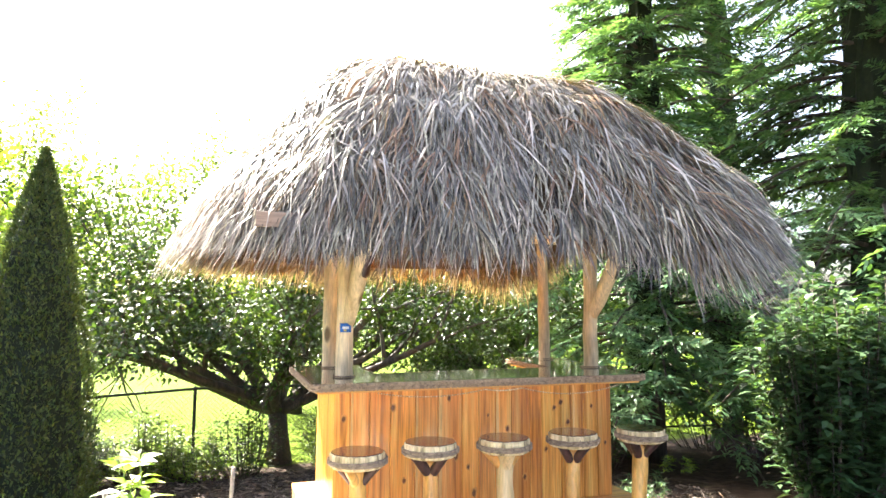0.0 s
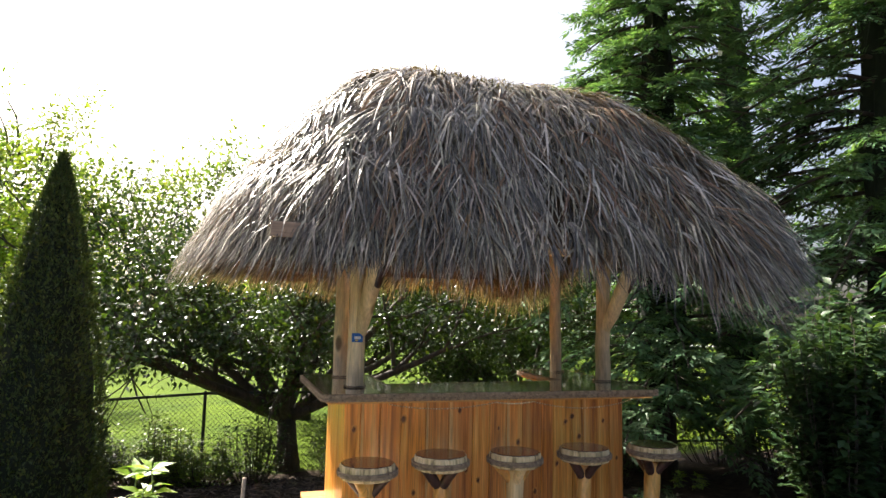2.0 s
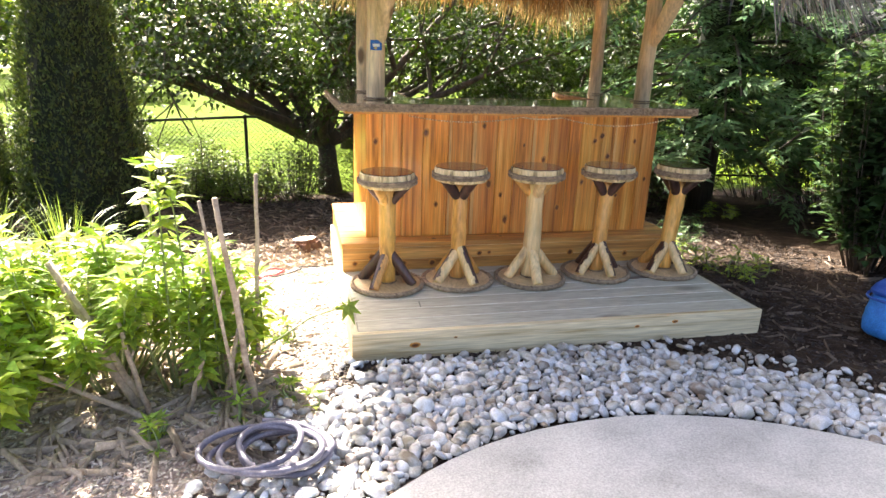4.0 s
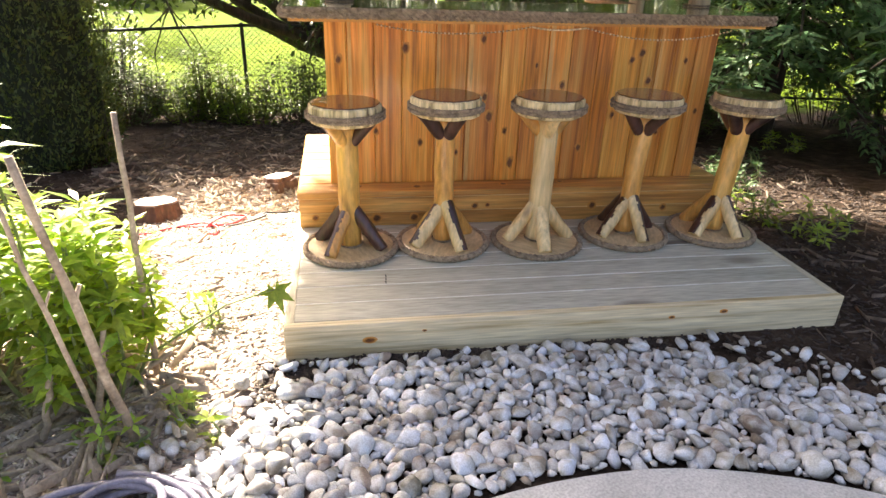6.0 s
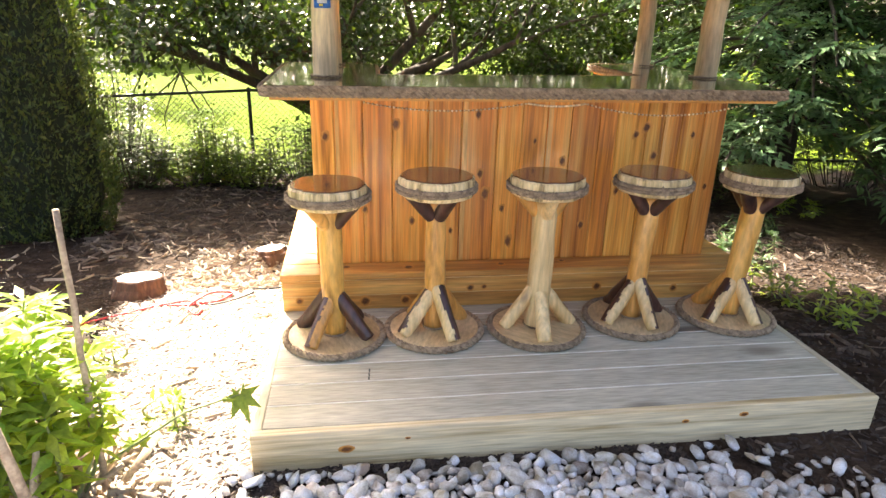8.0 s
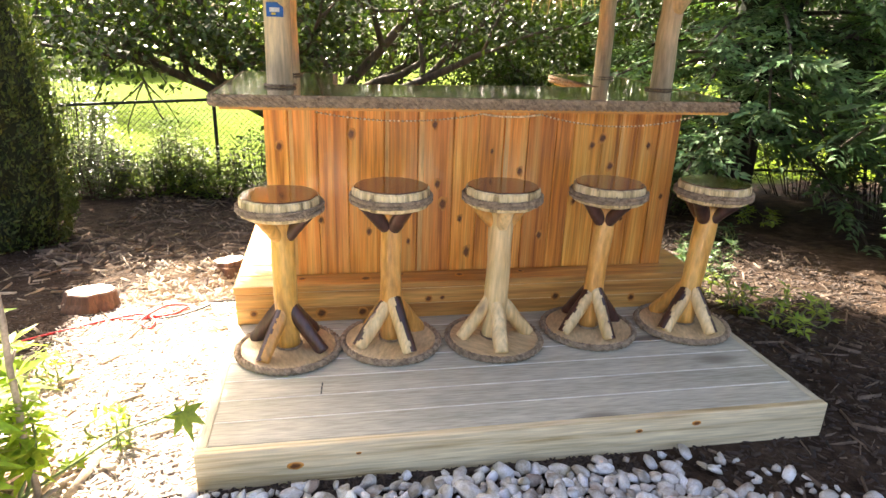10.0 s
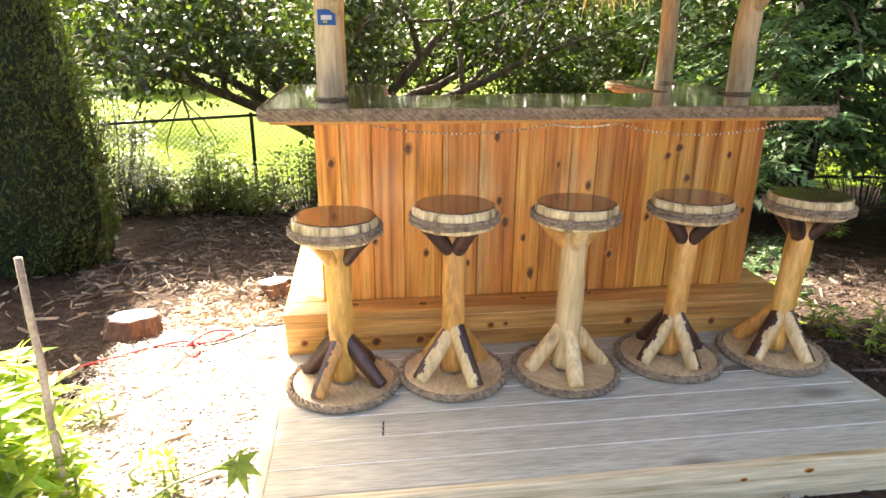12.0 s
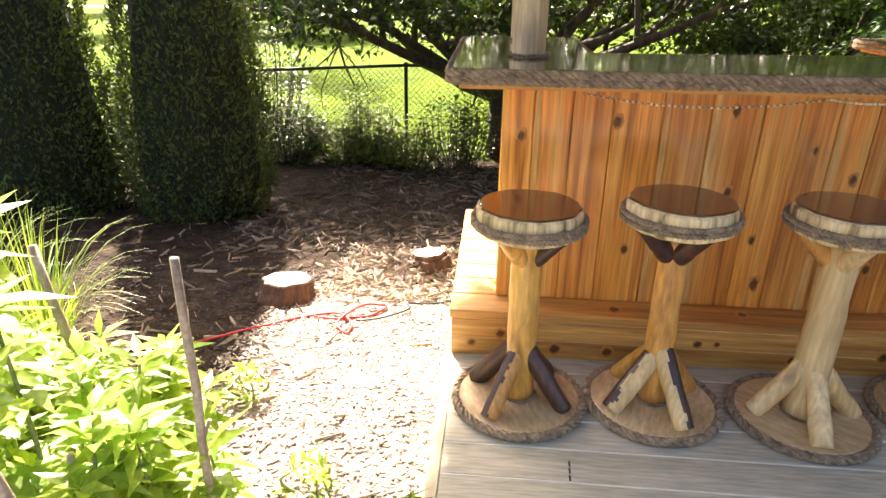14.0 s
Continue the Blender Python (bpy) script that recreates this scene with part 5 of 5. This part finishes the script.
for px in (0, 2.1, 4.2):
    part("post", Shape().tube([(px, -0.119 * px, -0.75), (px, -0.119 * px, 0.42)], 0.02, 10), black_steel, pipe)

# ---- blue bag ----
bag = thing("blue_bag", pose(3.25, -0.20, 0, 0, 0, 25), "bright blue soft fabric bag slumped on the mulch", "bag")


def pillow(w, d, h, z0, power=4.0, n=20, slump=0.0):
    V, F = [], []
    m = 12
    for j in range(m + 1):
        t = j / m
        ring = (1 - abs(2 * t - 1) ** 5) ** 0.3 if 0 < t < 1 else 0.25
        for k in range(n):
            a = 2 * math.pi * k / n
            cx = math.copysign(abs(math.cos(a)) ** (2 / power), math.cos(a)) * w * ring
            cy = math.copysign(abs(math.sin(a)) ** (2 / power), math.sin(a)) * d * ring
            wob = 1 + 0.05 * noise.noise((cx * 8, cy * 8, t * 5))
            V.append((cx * wob * (1 - 0.12 * t) + slump * t, cy * wob * (1 - 0.1 * t), z0 + h * t))
    for j in range(m):
        for k in range(n):
            l = (k + 1) % n
            F.append((j * n + k, j * n + l, (j + 1) * n + l, (j + 1) * n + k))
    s = Shape().add(V, F)
    s.f += [tuple(range(n))[::-1], tuple(m * n + k for k in range(n))]
    return s


part("body", pillow(0.23, 0.17, 0.30, 0.0, slump=-0.03), blue_cloth, bag, smooth=True)
part("flap", pillow(0.215, 0.165, 0.07, 0.265, slump=-0.04), blue_dark, bag, "darker blue top flap", smooth=True)
part("piping", Shape().tube([(0.215 * math.copysign(abs(math.cos(a)) ** 0.5, math.cos(a)) - 0.03, 0.165 * math.copysign(abs(math.sin(a)) ** 0.5, math.sin(a)), 0.262) for a in np.linspace(0, 2 * math.pi, 33)[:-1]], 0.008, 6, closed=True), blue_dark, bag, smooth=True)
part("strap", Shape().tube([(-0.18, -0.14, 0.26), (-0.20, -0.19, 0.14), (-0.16, -0.20, 0.05), (-0.02, -0.21, 0.03), (0.10, -0.20, 0.12), (0.13, -0.15, 0.26)], 0.011, 6), blue_dark, bag, smooth=True)

# ---- hose, cords, stumps ----
rng = random.Random(8)
pts = []
for i in range(150):
    t = i / 149
    a = t * 2 * math.pi * 5.3
    r = 0.19 + 0.05 * math.sin(a * 0.37 + 1) + 0.03 * math.sin(a * 1.7)
    pts.append((r * math.cos(a) + 0.03 * math.sin(a * 0.23), r * 0.72 * math.sin(a), 0.016 + 0.075 * abs(math.sin(a * 0.31)) + 0.03 * t))
whole("garden_hose", Shape().tube(pts, 0.0125, 9), hose_mat, "loosely coiled purple-grey garden hose on the mulch", "hose", m=pose(-0.37, -0.82, 0), smooth=True)


def cord(name, pts, mat, r, label, z=0.008):
    n = []
    for (a, b) in zip(pts, pts[1:]):
        for i in range(6):
            t = i / 6
            x, y = a[0] + (b[0] - a[0]) * t, a[1] + (b[1] - a[1]) * t
            x += 0.02 * noise.noise((x * 6, y * 6, 1))
            y += 0.02 * noise.noise((x * 6, y * 6, 9))
            n.append((x, y, ground_z(x, y) + z + (a[2] + (b[2] - a[2]) * t)))
    sm = n
    for _ in range(3):
        sm = [sm[0]] + [tuple((sm[i - 1][k] + 2 * sm[i][k] + sm[i + 1][k]) / 4 for k in range(3)) for i in range(1, len(sm) - 1)] + [sm[-1]]
    whole(name, Shape().tube(sm, r, 7), mat, label, "cord", smooth=True)


cord("extension_cord", [(-1.9, 0.95, 0), (-1.24, 1.15, 0), (-0.94, 1.46, 0), (-0.80, 1.62, 0), (-0.62, 1.68, 0.01), (-0.50, 1.55, 0.01), (-0.52, 1.44, 0.0), (-0.60, 1.52, 0.02), (-0.50, 1.75, 0.03), (-0.36, 1.80, 0.01), (-0.45, 1.68, 0), (-0.60, 1.60, 0.0), (-0.75, 1.64, 0)], red_cord, 0.0065, "tangled red extension cord lying on the mulch")
cord("power_cord", [(-0.50, 1.60, 0.0), (-0.35, 1.66, 0.01), (-0.24, 1.72, 0.02), (-0.28, 1.82, 0.02), (-0.16, 1.86, 0.0), (0.0, 1.95, 0.0)], black_cord, 0.006, "thin black cord running under the platform")


def stump(x, y, r, h, seed, label):
    ob = thing("tree_stump", pose(x, y, ground_z(x, y), -6, 4, seed * 40), label, "stump")
    part("bark", Shape().lathe([(r * 1.35, -0.05), (r * 1.18, 0.02), (r * 1.06, h * 0.5), (r, h - 0.006), (r * 0.96, h), (r * 0.9, h + 0.001)], 32, wobble=0.22, seed=seed, waves=2.2), stump_side, ob, "reddish shaggy bark side")
    part("cut_face", Shape().lathe([(r * 0.93, h), (r * 0.92, h + 0.004), (0.01, h + 0.005)], 32, wobble=0.22, seed=seed, waves=2.2), stump_face, ob, "pale sawn wood face")


stump(-0.965, 1.90, 0.135, 0.10, 1, "freshly sawn low cedar stump in the mulch")
stump(-0.21, 2.36, 0.10, 0.05, 2, "old broken stump on a mulch mound")

# ---- loose chips and twigs ----
nr = np.random.default_rng(77)


def scatter_ok(x, y):
    if 0 <= x <= 2.44 and 0 <= y <= 2.76:
        return False
    return math.hypot(x - PATIO[0], y - PATIO[1]) > PATIO[2] + 0.02


def gravel_outer(x, y):
    """Outer edge of the pebble ring, as a radius from the patio's centre, by bearing."""
    a = math.degrees(math.atan2(y - PATIO[1], x - PATIO[0]))
    return float(np.interp(a, (-180, 0, 20, 40, 50, 62, 76, 84, 96, 112, 124, 132, 150, 180), (2.0, 2.3, 2.3, 2.25, 2.2, 2.25, 2.35, 2.38, 2.38, 2.47, 2.30, 2.10, 2.05, 2.0)))


def chips(name, count, area, size, mat, seed, label, slim=0.3):
    rng = random.Random(seed)
    V, F = [], []
    cube = [(-1, -1, -1), (1, -1, -1), (1, 1, -1), (-1, 1, -1), (-1, -1, 1), (1, -1, 1), (1, 1, 1), (-1, 1, 1)]
    cf = [(4, 5, 6, 7), (0, 1, 5, 4), (1, 2, 6, 5), (2, 3, 7, 6), (3, 0, 4, 7)]
    made = 0
    while made < count:
        x, y = rng.uniform(area[0], area[1]), rng.uniform(area[2], area[3])
        if not scatter_ok(x, y):
            continue
        if math.hypot(x - PATIO[0], y - PATIO[1]) < gravel_outer(x, y) - 0.04 and rng.random() < 0.93:
            continue
        made += 1
        L = size * rng.uniform(0.5, 1.5)
        m = pose(x, y, ground_z(x, y) + L * 0.12, rng.gauss(0, 16), rng.gauss(0, 16), rng.uniform(0, 360)) @ Matrix.Diagonal((L, L * slim * rng.uniform(0.6, 1.3), L * 0.12, 1))
        b = len(V)
        k = rng.uniform(0.3, 0.9)
        V += [m @ Vector((p[0], p[1] * (k if p[0] > 0 else 1), p[2])) for p in cube]
        F += [tuple(i + b for i in q) for q in cf]
    whole(name, quick(name, V, F, mat), None, label, "mulch", kind="stuff")


chips("wood_chips", 10000, (-1.0, 0.05, -1.3, 2.05), 0.013, chip_sunlit, 1, "dry wood chips coloured pale where sun falls on the ground")
chips("mulch_chips", 9000, (1.4, 4.4, -1.2, 4.0), 0.017, chip_dark_shaded, 2, "loose dark bark chips on the ground, darkened further for shade")
chips("mulch_chips", 8000, (-2.2, 2.6, 2.0, 6.9), 0.013, chip_dark_shaded, 3, "loose dark bark chips under the hedge, darkened further for shade")
chips("wood_chips", 6000, (-2.4, -0.8, -1.5, 0.25), 0.014, chip_sunlit, 12, "dry wood chips under the shrub, coloured pale for sunlight")
chips("mulch_chips", 4000, (-2.6, -0.85, 0.2, 2.4), 0.014, chip_dark_shaded, 8, "dark bark chips, darkened further for shade, and dead leaves under the shrub")
chips("mulch_chips", 2600, (-0.1, 1.6, -0.35, -0.005), 0.015, chip_dark_shaded, 10, "dark mulch along the deck edge")
chips("twig_litter", 900, (-0.8, 0.0, 1.9, 2.9), 0.045, twig_mat, 9, "dry straw and twigs heaped on the mound", 0.028)
chips("twig_litter", 420, (-2.2, 0.0, -1.2, 3.4), 0.05, twig_mat, 4, "dry twigs and straw strewn over the mulch", 0.03)
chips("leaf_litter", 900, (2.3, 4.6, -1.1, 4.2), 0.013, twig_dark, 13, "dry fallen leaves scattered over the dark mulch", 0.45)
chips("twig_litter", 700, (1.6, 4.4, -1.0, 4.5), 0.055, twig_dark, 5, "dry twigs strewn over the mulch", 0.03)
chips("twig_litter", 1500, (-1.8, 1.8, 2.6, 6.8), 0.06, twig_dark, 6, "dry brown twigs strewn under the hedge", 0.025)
chips("twig_litter", 300, (-1.3, -0.3, -0.75, 0.2), 0.085, twig_mat, 7, "broken dry stems heaped under the shrub", 0.06)


# ---- river pebbles ----
def pebble_shape(seed, fine=2):
    bm = bmesh.new()
    bmesh.ops.create_icosphere(bm, subdivisions=fine, radius=1)
    sx, sy, sz = random.Random(seed).choice(((1.25, 0.9, 0.55), (1.1, 0.95, 0.6), (1.4, 0.85, 0.5), (1.15, 0.8, 0.45), (1.0, 1.1, 0.62)))
    pick = random.Random(seed + 50)
    cuts = [(Vector((pick.gauss(0, 1), pick.gauss(0, 1), pick.gauss(0, 0.6))).normalized(), pick.uniform(0.38, 0.68)) for _ in range(7)]
    for v in bm.verts:
        d = 1 + 0.20 * noise.noise(v.co * 1.1 + Vector((seed * 3.7, 0, 0))) + 0.05 * noise.noise(v.co * 2.6 + Vector((0, seed * 2.1, 0)))
        v.co = v.co * d
        for n, lim in cuts:
            over = v.co.dot(n) - lim
            if over > 0:
                v.co -= n * over * 0.96
        v.co = Vector((v.co.x * sx, v.co.y * sy, v.co.z * sz)) * 1.28
    vs = [tuple(v.co) for v in bm.verts]
    fs = [tuple(q.index for q in f.verts) for f in bm.faces]
    bm.free()
    return np.array(vs), np.array(fs)


forms = [pebble_shape(k) for k in range(14)]
small_forms = [pebble_shape(k, 1) for k in range(14)]
meshes = [quick("pebble", v, f, pebble_mat, True) for v, f in forms]
bed = thing("pebble_bed", (0, 0, 0), "band of rounded pale grey river pebbles between deck and patio", "pebbles", kind="structure")
rng = random.Random(19)
cells, near, heapV, heapF, off = {}, [], [], [], 0
placed = []


def free(x, y, r):
    cx, cy = int(x / 0.12), int(y / 0.12)
    for i in (-1, 0, 1):
        for j in (-1, 0, 1):
            for (a, b, q) in cells.get((cx + i, cy + j), ()):
                if math.hypot(a - x, b - y) < (q + r) * 0.60:
                    return False
    return True


tries = 0
while tries < 190000:
    tries += 1
    x, y = rng.uniform(-1.1, 3.6), rng.uniform(-3.4, 0.02)
    d = math.hypot(x - PATIO[0], y - PATIO[1])
    edge = gravel_outer(x, y)
    stray = d > edge
    if d < PATIO[2] + 0.03 or d > edge + 0.22 or (stray and rng.random() > 0.035):
        continue
    if y > -0.035 and -0.05 < x < 2.5:
        continue
    big = rng.random()
    r = 0.045 * rng.uniform(0.8, 1.15) if tries < 3500 and big < 0.2 else (0.030 * rng.uniform(0.75, 1.2) if tries < 60000 else 0.0165 * rng.uniform(0.75, 1.2))
    if not free(x, y, r):
        continue
    cells.setdefault((int(x / 0.12), int(y / 0.12)), []).append((x, y, r))
    placed.append((x, y, r))
for x, y, r in placed:
    k = rng.randrange(14)
    m = pose(x, y, r * rng.uniform(0.2, 0.7), rng.gauss(0, 20), rng.gauss(0, 20), rng.uniform(0, 360)) @ Matrix.Diagonal((r, r, r, 1))
    if y > -0.60 and 0.3 < x < 2.0 and len(near) < 300 and r > 0.022:
        near.append((k, m))
    else:
        v, f = forms[k] if r > 0.022 else small_forms[k]
        M = np.array(m)
        heapV.append(v @ M[:3, :3].T + M[:3, 3])
        heapF.append(f + off)
        off += len(v)
heap = new("pebble_heap", quick("pebble_heap", np.concatenate(heapV), np.concatenate(heapF), pebble_heap, True))
heap.parent = bed
tagged(heap, "smaller pebbles filling the rest of the band", kind="stuff")
for k, m in near:
    part("pebble", meshes[k], None, bed, m=m)
